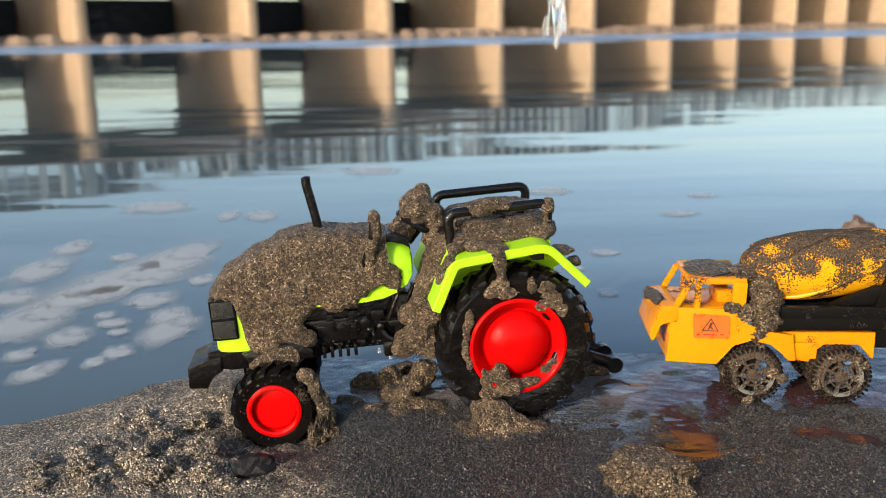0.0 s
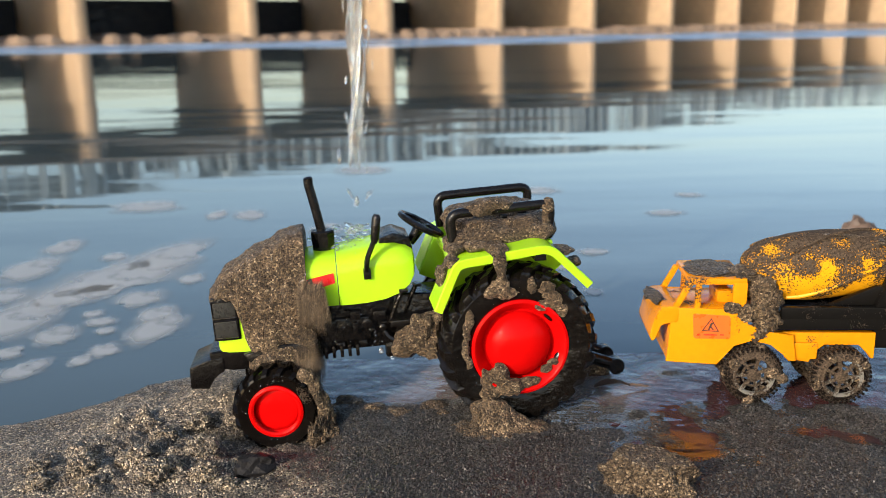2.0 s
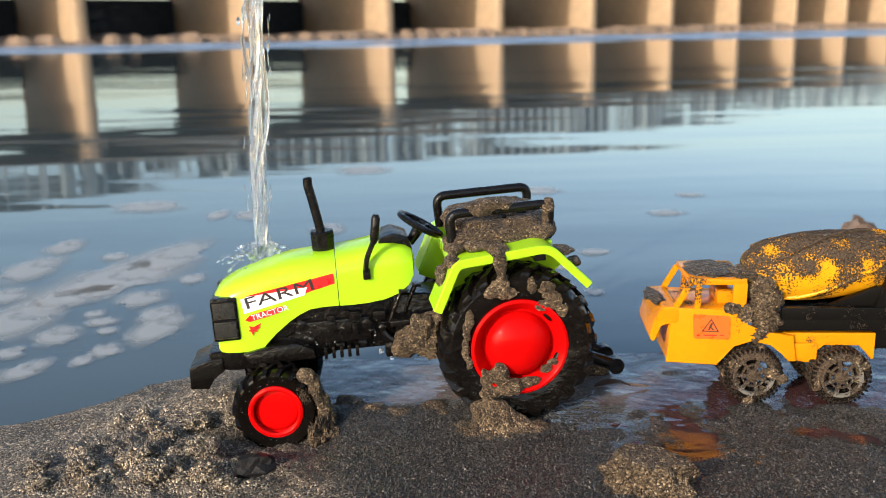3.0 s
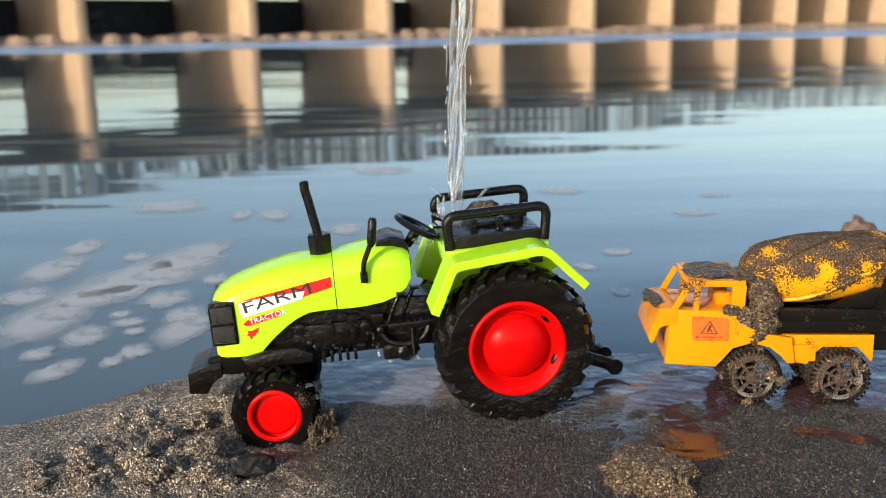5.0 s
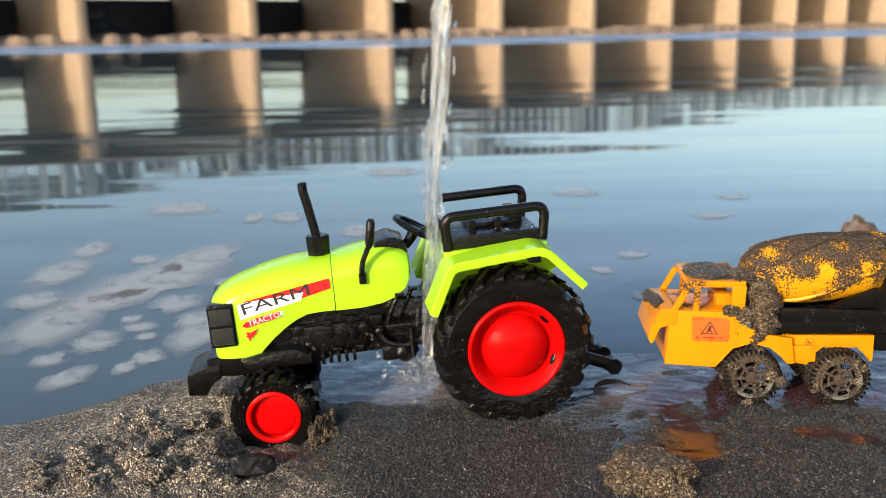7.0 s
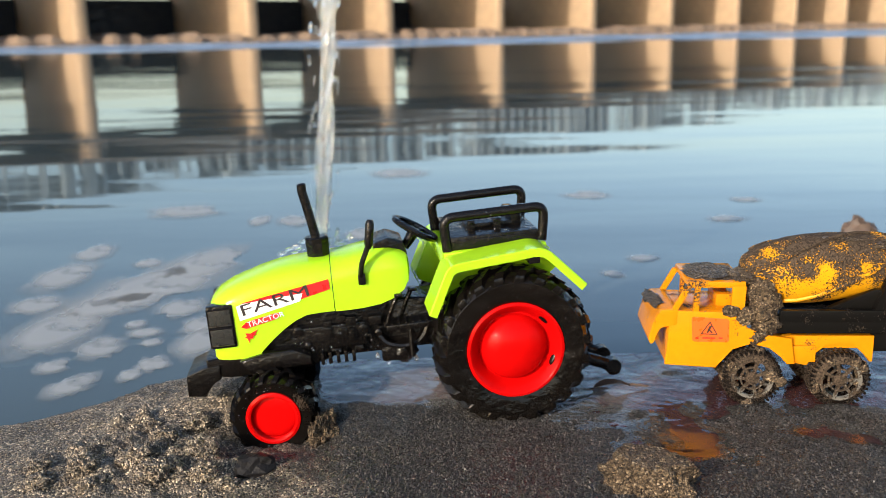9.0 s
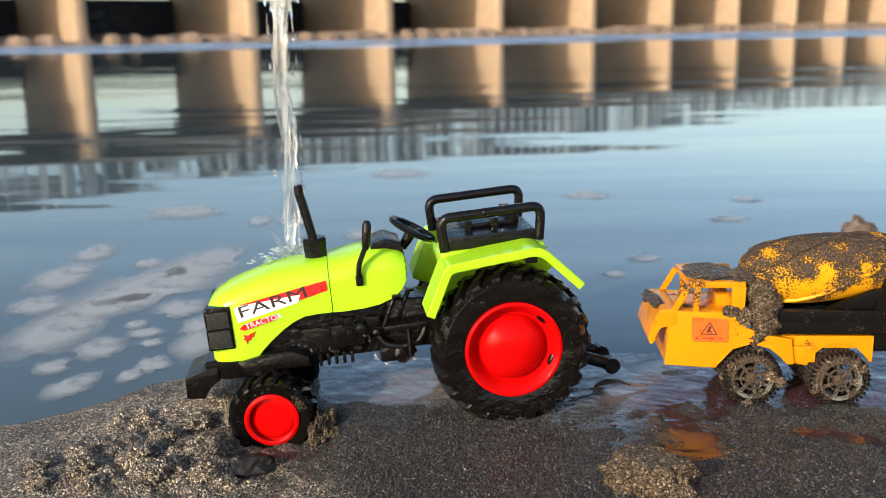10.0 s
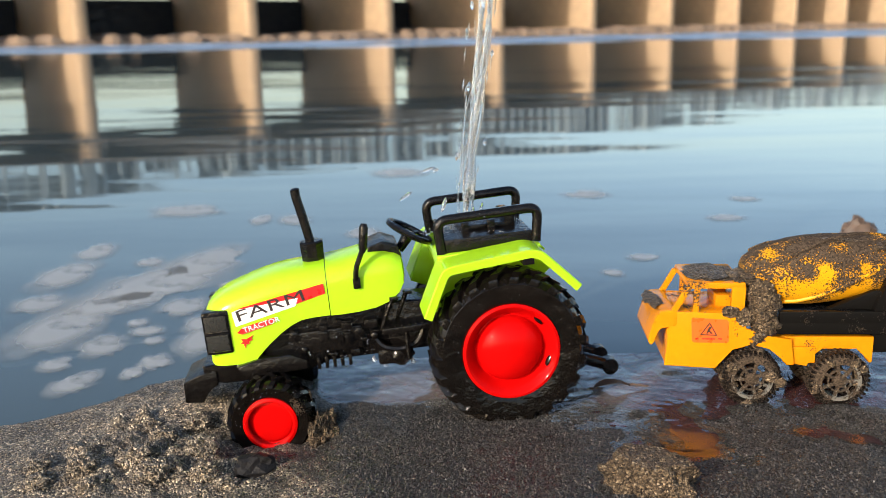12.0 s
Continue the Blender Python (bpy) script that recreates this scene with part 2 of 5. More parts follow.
def splattered(name, base, cover, gain, rough=0.28):
    """Glossy plastic under drying sand that clings in grains and patches, most of it on top."""
    m = mat(name, base, rough, var=0.07, spec=0.12)
    nt = m.node_tree
    L = nt.links.new
    p = nt.nodes["Principled BSDF"]
    src = p.inputs["Base Color"].links[0].from_socket
    co = nt.nodes.new("ShaderNodeTexCoord")
    n1, n2 = nt.nodes.new("ShaderNodeTexNoise"), nt.nodes.new("ShaderNodeTexNoise")
    n1.inputs["Scale"].default_value, n1.inputs["Detail"].default_value = 75.0, 5
    n2.inputs["Scale"].default_value, n2.inputs["Detail"].default_value = 1300.0, 2
    L(co.outputs["Object"], n1.inputs["Vector"]), L(co.outputs["Object"], n2.inputs["Vector"])
    sp = nt.nodes.new("ShaderNodeSeparateXYZ")
    L(co.outputs["Object"], sp.inputs[0])
    a, b, c = nt.nodes.new("ShaderNodeMath"), nt.nodes.new("ShaderNodeMath"), nt.nodes.new("ShaderNodeMath")
    a.operation = b.operation = c.operation = 'MULTIPLY_ADD'
    L(sp.outputs[2], a.inputs[0])
    a.inputs[1].default_value, a.inputs[2].default_value = gain, cover
    L(n1.outputs[0], b.inputs[0])
    b.inputs[1].default_value = 1.5
    L(a.outputs[0], b.inputs[2])
    L(n2.outputs[0], c.inputs[0])
    c.inputs[1].default_value = 1.0
    L(b.outputs[0], c.inputs[2])
    r = nt.nodes.new("ShaderNodeMapRange")
    r.inputs[1].default_value, r.inputs[2].default_value = 1.47, 1.57
    L(c.outputs[0], r.inputs[0])
    mx = nt.nodes.new("ShaderNodeMix")
    mx.data_type = 'RGBA'
    vo = nt.nodes.new("ShaderNodeTexVoronoi")
    vo.inputs["Scale"].default_value = 1500
    L(co.outputs["Object"], vo.inputs["Vector"])
    cr = nt.nodes.new("ShaderNodeValToRGB")
    cr.color_ramp.elements[0].color, cr.color_ramp.elements[1].color = (0.007, 0.005, 0.004, 1), (0.105, 0.074, 0.048, 1)
    L(vo.outputs["Color"], cr.inputs[0])
    L(r.outputs[0], mx.inputs[0]), L(src, mx.inputs[6]), L(cr.outputs[0], mx.inputs[7]), L(mx.outputs[2], p.inputs["Base Color"])
    rm = nt.nodes.new("ShaderNodeMapRange")
    rm.inputs[3].default_value, rm.inputs[4].default_value = rough, 0.85
    L(r.outputs[0], rm.inputs[0]), L(rm.outputs[0], p.inputs["Roughness"])
    bp = nt.nodes.new("ShaderNodeBump")
    bp.inputs["Strength"].default_value, bp.inputs["Distance"].default_value = 0.8, 0.0007
    L(r.outputs[0], bp.inputs["Height"]), L(bp.outputs[0], p.inputs["Normal"])
    return m


SANDYTYRE = splattered("sand_specked_tyre", (0.0045, 0.0035, 0.0028), -0.06, 0.0, 0.14)
RIVER = water_river()
PUDDLE = clear_water("puddle_water", 0.9, 55.0, 0.02, 0.04, (0.62, 0.62, 0.60), depth=0.0022)
silt_sky_sheen(PUDDLE)
STREAM = clear_water("poured_water", 0.8, 420.0, silt=0.05, stretch=0.16)
DROP = clear_water("drop_water", 0.0, silt=0.08)
FOAM = foam_sheen_mat("river_foam", 0.95, 34.0, (0.45, 0.455, 0.44))
# sky mirrored by far ripples, put into a pale blue colour
RIPPLE_SHEEN = foam_sheen_mat("foam_line", 0.6, 0.5, (0.30, 0.39, 0.50), False)


# ---- mesh helpers ----
def part(name, bm, material, parent=None, label="", smooth=True, scale=0.001, sharp=40):
    """Links a bmesh as one mesh object; millimetres unless scale says otherwise."""
    me = bpy.data.meshes.new(name)
    if scale != 1:
        bmesh.ops.scale(bm, vec=(scale,) * 3, verts=bm.verts)
    bmesh.ops.recalc_face_normals(bm, faces=bm.faces)
    bm.to_mesh(me)
    bm.free()
    me.materials.append(material)
    if smooth:
        me.shade_smooth()
        me.set_sharp_from_angle(angle=radians(sharp))
    ob = new(name, me)
    if parent:
        ob.parent = parent
    if label:
        tagged(ob, label)
    return ob


def empty(name, m, label, category, group=""):
    ob = new(name)
    ob.empty_display_size = 0.01
    ob.matrix_world = m
    return tagged(ob, label, category, group)


def box(bm, x0, x1, y0, y1, z0, z1, bevel=0.6, m=None):
    vs = [bm.verts.new((x, y, z)) for x in (x0, x1) for y in (y0, y1) for z in (z0, z1)]
    fs = [bm.faces.new([vs[i] for i in q]) for q in ((0, 1, 3, 2), (4, 6, 7, 5), (0, 4, 5, 1), (2, 3, 7, 6), (0, 2, 6, 4), (1, 5, 7, 3))]
    if bevel:
        es = list({e for f in fs for e in f.edges})
        got = bmesh.ops.bevel(bm, geom=es, offset=bevel, segments=2, affect='EDGES', profile=0.6)
        vs = list({v for f in got["faces"] for v in f.verts} | {v for v in vs if v.is_valid})
    if m:
        bmesh.ops.transform(bm, matrix=m, verts=vs)
    return bm


def prism(bm, poly, y0, y1, bevel=0.5):
    """A polygon of (x, z) drawn out from y0 to y1."""
    a = [bm.verts.new((x, y0, z)) for x, z in poly]
    b = [bm.verts.new((x, y1, z)) for x, z in poly]
    k = len(poly)
    fs = [bm.faces.new(a), bm.faces.new(b[::-1])] + [bm.faces.new((a[i], b[i], b[(i + 1) % k], a[(i + 1) % k])) for i in range(k)]
    if bevel:
        bmesh.ops.bevel(bm, geom=list({e for f in fs for e in f.edges}), offset=bevel, segments=2, affect='EDGES', profile=0.6)
    return bm


def rounded(pts, r, seg=5):
    """A path with its inner corners rounded."""
    pts = [Vector(p) for p in pts]
    out = [pts[0]]
    for a, b, c in zip(pts, pts[1:], pts[2:]):
        u, v = (a - b), (c - b)
        d = min(r, u.length * 0.49, v.length * 0.49)
        p, q = b + u.normalized() * d, b + v.normalized() * d
        for i in range(seg + 1):
            t = i / seg
            out.append((p.lerp(b, t)).lerp(b.lerp(q, t), t))
    return out + [pts[-1]]


def tube(bm, pts, r, seg=10, flat=1.0):
    """A tube along a path; r may be a number or a function of 0..1."""
    pts = [Vector(p) for p in pts]
    rings, side = [], None
    for i, p in enumerate(pts):
        d = (pts[min(i + 1, len(pts) - 1)] - pts[max(i - 1, 0)]).normalized()
        if side is None:
            side = d.orthogonal().normalized()
        side = (side - d * side.dot(d)).normalized()
        up = d.cross(side)
        q = r(i / (len(pts) - 1)) if callable(r) else r
        rings.append([bm.verts.new(p + (side * math.cos(a) * flat + up * math.sin(a)) * q) for a in (2 * math.pi * j / seg for j in range(seg))])
    for a, b in zip(rings, rings[1:]):
        for j in range(seg):
            bm.faces.new((a[j], a[(j + 1) % seg], b[(j + 1) % seg], b[j]))
    bm.faces.new(rings[0][::-1]), bm.faces.new(rings[-1])
    return bm


def lathe(bm, prof, seg=48, cx=0.0, cz=0.0, closed=False):
    """Turns a profile of (radius, y) about the y axis through (cx, cz)."""
    rings = []
    for r, y in prof:
        if r < 1e-6:
            rings.append([bm.verts.new((cx, y, cz))])
        else:
            rings.append([bm.verts.new((cx + r * math.cos(a), y, cz + r * math.sin(a))) for a in (2 * math.pi * j / seg for j in range(seg))])
    pairs = list(zip(rings, rings[1:])) + ([(rings[-1], rings[0])] if closed else [])
    for a, b in pairs:
        for j in range(seg):
            k = (j + 1) % seg
            if len(a) == 1 and len(b) > 1:
                bm.faces.new((a[0], b[k], b[j]))
            elif len(b) == 1 and len(a) > 1:
                bm.faces.new((a[j], a[k], b[0]))
            elif len(a) > 1:
                bm.faces.new((a[j], a[k], b[k], b[j]))
    return bm


def loft(bm, sections):
    """Skins closed loops of equal length, with end caps."""
    rings = [[bm.verts.new(p) for p in s] for s in sections]
    k = len(rings[0])
    for a, b in zip(rings, rings[1:]):
        for j in range(k):
            bm.faces.new((a[j], a[(j + 1) % k], b[(j + 1) % k], b[j]))
    bm.faces.new(rings[0][::-1]), bm.faces.new(rings[-1])
    return bm


def blob(bm, c, r, rough=0.22, freq=2.2, sub=4, seed=0.0, knob=0.10):
    """A lumpy clod: an icosphere of radii r round c, pushed about by noise."""
    got = bmesh.ops.create_icosphere(bm, subdivisions=sub, radius=1.0)
    off = Vector((seed * 3.17, seed * 1.31, seed * 2.23))
    for v in got["verts"]:
        d = v.co.normalized()
        k = 1 + rough * noise.noise(d * freq + off) + rough * 0.6 * noise.noise(d * freq * 2.3 + off) + knob * noise.noise(d * freq * 6 + off)
        v.co = Vector((c[0] + d.x * r[0] * k, c[1] + d.y * r[1] * k, c[2] + d.z * r[2] * k))
    return bm


def fused(lumps, seed, voxel=1.1):
    """Many lumps pressed into one crumbly mass."""
    bm = bmesh.new()
    rnd = random.Random(seed)
    for k, (c, r) in enumerate(lumps):
        blob(bm, c, r, 0.35, 2.0, 3, seed + 1.7 * k, 0.15)
        for q in range(5):
            d = Vector((rnd.uniform(-1, 1), rnd.uniform(-1, 1), rnd.uniform(-1, 1))).normalized()
            p = [c[i] + d[i] * r[i] * 0.85 for i in range(3)]
            g = min(r) * rnd.uniform(0.25, 0.5)
            blob(bm, p, (g * 1.2, g, g), 0.3, 2.0, 2, seed + q, 0.15)
    me = bpy.data.meshes.new("lump_tmp")
    bm.to_mesh(me)
    bm.free()
    tmp = bpy.data.objects.new("lump_tmp", me)
    scene.collection.objects.link(tmp)
    md = tmp.modifiers.new("join", 'REMESH')
    md.mode, md.voxel_size = 'VOXEL', voxel
    out = bpy.data.meshes.new_from_object(tmp.evaluated_get(bpy.context.evaluated_depsgraph_get()))
    bpy.data.objects.remove(tmp)
    bpy.data.meshes.remove(me)
    bm = bmesh.new()
    bm.from_mesh(out)
    bpy.data.meshes.remove(out)
    bmesh.ops.smooth_vert(bm, verts=bm.verts, factor=0.5, use_axis_x=True, use_axis_y=True, use_axis_z=True)
    bm.normal_update()
    for v in bm.verts:
        p = v.co
        v.co = p + v.normal * (0.9 * noise.noise(p * 0.16) + 0.5 * noise.noise(p * 0.42) + 0.3 * noise.noise(p * 1.1))
    return bm


# ---- river, bank and ledge ----
def build_water():
    bm = bmesh.new()
    xs = [-3000, -300, -30, -3, 3, 30, 300, 3000]
    ys = [-3000, -30, 0.2, 3, 30, 300, 3000]
    g = [[bm.verts.new((x, y, WATER_Z)) for x in xs] for y in ys]
    for a, b in zip(g, g[1:]):
        for i in range(len(xs) - 1):
            bm.faces.new((a[i], a[i + 1], b[i + 1], b[i]))
    tagged(part("water", bm, RIVER, scale=1), "calm blue-grey river water mirroring the piers", "river", kind="structure")


WATER_Z = -0.018


def far_edge(x):
    """How far the sand reaches before it dips under the river."""
    rows = ((-0.300, 0.355), (-0.212, 0.418), (-0.178, 0.444), (-0.150, 0.473), (-0.125, 0.486), (-0.100, 0.466), (0.0, 0.462))
    if x <= rows[0][0]:
        return 0.355 + (x + 0.300) * 0.72
    for (x0, e0), (x1, e1) in zip(rows, rows[1:]):
        if x <= x1:
            return e0 + (e1 - e0) * (x - x0) / (x1 - x0)
    return 0.462


def sand_height(x, y):
    v = Vector((x, y, 0))
    h = -0.004 + 0.0012 * noise.noise(v * 22) + 0.0006 * noise.noise(v * 60)
    # the ground falls towards the front wheel
    x0 = -0.040 - 0.045 * max(0.0, min(1.0, (y - 0.383) / 0.022))
    h += -0.0095 * max(0.0, min(1.0, (x0 - x) / 0.05))
    # churned heap by the front of the tractor
    q = math.exp(-((x + 0.115) / 0.055) ** 2 - ((y - 0.350) / 0.035) ** 2)
    h += q * (0.004 + 0.0075 * noise.turbulence(v * 75, 3, True))
    h += 0.0015 * noise.noise(v * 130) * (0.3 + q)
    # ridge of broken crumbs that runs from the front wheel down the bank
    if x < -0.08:
        d = (x + 0.150) * -0.90 + (y - 0.385) * 0.44
        u = (x + 0.150) * 0.44 + (y - 0.385) * 0.90
        r = math.exp(-(d / 0.016) ** 2 - ((u + 0.005) / 0.055) ** 4)
        h += r * (0.0005 + 0.0085 * max(0.0, noise.turbulence(v * 95, 3, True) - 0.35))
    # rut that the front wheel has pressed
    h -= 0.0045 * math.exp(-((x + 0.076) / 0.024) ** 4 - ((y - 0.374) / 0.020) ** 4)
    # small crumbs over the whole left bank
    h += 0.0022 * max(0.0, min(1.0, (-0.05 - x) / 0.03)) * max(0.0, noise.noise(v * 48) + 0.25) * (0.6 + 0.8 * noise.noise(v * 150))
    # thin cover on the ledge to the right
    if x > 0.03:
        k = min(1.0, (x - 0.03) / 0.05) * max(0.0, min(1.0, (y - 0.295) / 0.05))
        deep = min(1.0, max(0.0, (y - 0.365) / 0.04))
        h -= k * (0.0009 + 0.0030 * deep) + k * 0.0022 * noise.noise(v * 24) + k * 0.0022 * noise.noise(v * 52) + k * 0.0010 * noise.noise(v * 120)
    h += 0.004 * max(0.0, min(1.0, (0.335 - y) / 0.05)) * ((1 - 0.75 * min(1.0, max(0.0, (x - 0.050) / 0.03))) if x > -0.02 else 0.4)
    # hollow between the wheels
    h -= 0.0075 * math.exp(-((x + 0.026 + 0.006 * noise.noise(v * 40)) / 0.042) ** 4 - ((y - 0.446 + 0.006 * noise.noise(v * 45)) / 0.040) ** 4)
    h += 0.0075 * math.exp(-((x + 0.112) / 0.040) ** 2 - ((y - 0.412) / 0.030) ** 2)
    e = far_edge(x) + 0.006 * noise.noise(Vector((x * 14, 3, 0))) - y
    if e < 0.03:
        s = max(0.0, 0.03 - e) / 0.03
        h -= 0.006 * s ** 2
    if e < 0:
        h += e * 0.9
    return max(h, -0.30)


def build_ground():
    xs = sorted(set([round(-0.24 + 0.0011 * i, 5) for i in range(460)] + [-6, -3, -1.5, -0.8, -0.5, -0.36, -0.29, 0.31, 0.36, 0.45, 0.6, 0.9, 1.5, 3, 6]))
    ys = sorted(set([round(0.265 + 0.0011 * i, 5) for i in range(210)] + [-8, -4, -2, -1, -0.5, -0.2, 0, 0.1, 0.18, 0.23, 0.55, 0.7]))
    verts = [(x, y, sand_height(x, y)) for y in ys for x in xs]
    k = len(xs)
    faces = [(j * k + i, j * k + i + 1, (j + 1) * k + i + 1, (j + 1) * k + i) for j in range(len(ys) - 1) for i in range(k - 1)]
    me = bpy.data.meshes.new("ground")
    me.from_pydata(verts, [], faces)
    me.materials.append(SAND)
    me.shade_smooth()
    tagged(new("ground", me), "coarse grey-brown river sand, damp and lumpy", "sand", kind="structure")


def build_ledge():
    bm = bmesh.new()
    plan = [(-0.046, 0.20), (-0.046, 0.383), (-0.088, 0.408), (-0.090, 0.466), (3.0, 0.468), (3.0, 0.20)]
    lo, hi = ([bm.verts.new((x, y, z)) for x, y in plan] for z in (-0.20, -0.0062))
    bm.faces.new(lo[::-1]), bm.faces.new(hi)
    for i in range(6):
        bm.faces.new((lo[i], lo[(i + 1) % 6], hi[(i + 1) % 6], hi[i]))
    bmesh.ops.bevel(bm, geom=[e for e in bm.edges if e.verts[0].co.z > -0.1 and e.verts[1].co.z > -0.1], offset=0.0015, segments=2, affect='EDGES')
    tagged(part("ledge", bm, LEDGE, scale=1), "wet dark-red painted concrete ledge under thin sand", "ledge", kind="structure")


# ---- barrage ----
BX, BY, BZ = Vector((0.7771, 0.6293, 0)), Vector((-0.6293, 0.7771, 0)), Vector((0, 0, 1))
SPAN = 8.3


def bridge_m(n, z=0.0):
    o = Vector((-15.25, 41.0, WATER_Z + z)) + BX * SPAN * n
    return Matrix(((BX.x, BY.x, 0, o.x), (BX.y, BY.y, 0, o.y), (0, 0, 1, o.z), (0, 0, 0, 1)))


def build_piers():
    first = None
    for n in range(-2, 15):
        if first is None:
            e = empty("bridge_pier", bridge_m(n), "tall concrete bridge pier with a rounded nose standing in water", "bridge pier", "piers of the barrage")
            bm = bmesh.new()
            sec = []
            for z in (-1.0, 4.3):
                sec.append([(-0.35 + 0.35 * math.cos(a) * (abs(math.cos(a)) ** -0.35 if abs(math.cos(a)) > 1e-3 else 1), 0.3 + 0.3 * math.sin(a), z) for a in (math.pi * (1 + i / 12) for i in range(13))] + [(0.0, 9.2, z), (-0.7, 9.2, z)])
            loft(bm, sec)
            part("shaft", bm, CONCRETE, e, scale=1)
            bm = bmesh.new()
            box(bm, -0.95, 0.25, 0.0, 9.4, 4.3, 4.62, 0.05)
            part("cap", bm, DECKGREY, e, scale=1)
            first = e
        else:
            copy_thing(first, bridge_m(n))


def build_deck():
    e = empty("bridge_deck", bridge_m(-3), "grey bridge deck on piers with steel railing and gantry posts", "bridge")
    ln = SPAN * 19
    bm = bmesh.new()
    box(bm, -20, ln, 0.2, 9.6, 4.62, 5.05, 0.05)
    part("slab", bm, DECKGREY, e, scale=1)
    bm = bmesh.new()
    for z in (5.45, 5.85, 6.25):
        box(bm, -20, ln, 0.3, 0.38, z, z + 0.09, 0)
    part("rail", bm, STEEL, e, scale=1)
    bm = bmesh.new()
    i = -20.0
    while i < ln:
        box(bm, i, i + 0.10, 0.28, 0.40, 5.05, 6.35, 0)
        i += 0.83
    post = part("post_row", bm, STEEL, e, scale=1)
    tagged(post, kind="stuff")
    for n in range(-2, 19):
        bm = bmesh.new()
        x = n * SPAN
        box(bm, x - 1.6, x - 1.1, 1.0, 1.5, 5.05, 7.0, 0.03)
        box(bm, x - 0.6, x - 0.1, 1.0, 1.5, 5.05, 7.0, 0.03)
        box(bm, x - 1.9, x + 0.2, 0.8, 2.6, 6.7, 7.0, 0.03)
        part("gantry", bm, STEEL, e, scale=1)
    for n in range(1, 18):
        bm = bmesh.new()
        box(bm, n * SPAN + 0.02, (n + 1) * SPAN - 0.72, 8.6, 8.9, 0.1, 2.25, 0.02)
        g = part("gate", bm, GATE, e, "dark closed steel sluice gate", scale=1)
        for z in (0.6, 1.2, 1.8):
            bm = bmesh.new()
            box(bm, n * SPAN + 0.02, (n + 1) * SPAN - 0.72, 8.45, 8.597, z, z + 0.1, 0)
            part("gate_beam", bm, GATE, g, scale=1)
    # open steel lattice over the deck
    for n in range(0, 19):
        bm = bmesh.new()
        x = n * SPAN - 4
        for z in (5.15, 6.0, 6.85):
            box(bm, x, x + SPAN, 1.6, 1.75, z, z + 0.22, 0)
        for k in range(7):
            u = x + SPAN * (k + 0.35 * math.sin(5.1 * k + n)) / 7
            box(bm, u, u + 0.12 + 0.1 * (k % 3), 1.55, 1.8, 5.05, 6.4 + 0.3 * ((k * 5 + n) % 3), 0)
        tagged(part("lattice", bm, STEEL, e, scale=1), kind="stuff")
    # sheet panels between the bars, with gaps where the sky shows through
    rnd = random.Random(14)
    x = -20.0
    while x < ln:
        w = rnd.uniform(0.8, 3.4)
        bm = bmesh.new()
        z0 = rnd.choice((5.05, 5.05, 5.4, 6.0))
        box(bm, x, x + w, 1.85, 1.93, z0, rnd.choice((6.1, 6.6, 6.9, 7.0)), 0)
        part("panel", bm, PANEL, e, scale=1)
        x += w + rnd.choice((0.05, 0.1, 0.4, 1.0))


def build_sill():
    bm = bmesh.new()
    rnd = random.Random(4)
    ln = SPAN * 19
    m = bridge_m(-3)
    prof_n = 560
    sec = []
    for i in range(prof_n + 1):
        x = -20 + (ln + 20) * i / prof_n
        h = (0.34 if i % 4 < 2 else 0.03) * (0.6 + 0.7 * rnd.random())
        sec.append([(x, -0.6 - 0.3 * rnd.random(), -0.5), (x, -0.4, h * 0.7), (x, 0.1, h), (x, 3.0, h * 0.9), (x, 3.0, -0.5)])
    loft(bm, sec)
    ob = part("rock_sill", bm, ROCK, scale=1, smooth=False)
    ob.matrix_world = m
    tagged(ob, "low brown rocky sill along the foot of the piers", "sill", kind="structure")
    # added strip on the water; its colour stands in for reflected sky
    bm = bmesh.new()
    sec = []
    for i in range(121):
        k = i / 120
        x = -26 + 70 * k
        far, near = 27 + 9 * k + noise.noise(Vector((i * 0.5, 0, 0))), 11.5 + 6 * k + 0.6 * noise.noise(Vector((i * 0.4, 5, 0)))
        sec.append([(x, far, 0.004), (x, near, 0.004), (x, near, 0.001), (x, far, 0.001)])
    loft(bm, sec)
    ob = part("foam_line", bm, RIPPLE_SHEEN, scale=1)
    ob.location.z = WATER_Z
    tagged(ob, "pale strip of rippled river before the barrage, its sky reflection painted on", "foam", kind="stuff")


def grain_mat():
    """Single grains: quartz, feldspar and dark iron sand, each wet and glinting."""
    m = bpy.data.materials.new("loose_grain")
    m.use_nodes = True
    nt = m.node_tree
    p = nt.nodes["Principled BSDF"]
    g, cr = nt.nodes.new("ShaderNodeNewGeometry"), nt.nodes.new("ShaderNodeValToRGB")
    cols = ((0.0, (0.008, 0.007, 0.006)), (0.45, (0.028, 0.023, 0.018)), (0.78, (0.050, 0.041, 0.032)), (0.95, (0.095, 0.080, 0.063)), (1.0, (0.165, 0.145, 0.12)))
    while len(cr.color_ramp.elements) < len(cols):
        cr.color_ramp.elements.new(0.5)
    for e, (q, c) in zip(cr.color_ramp.elements, cols):
        e.position, e.color = q, (*c, 1)
    nt.links.new(g.outputs["Random Per Island"], cr.inputs[0]), nt.links.new(cr.outputs[0], p.inputs["Base Color"])
    p.inputs["Roughness"].default_value = 0.38
    return m


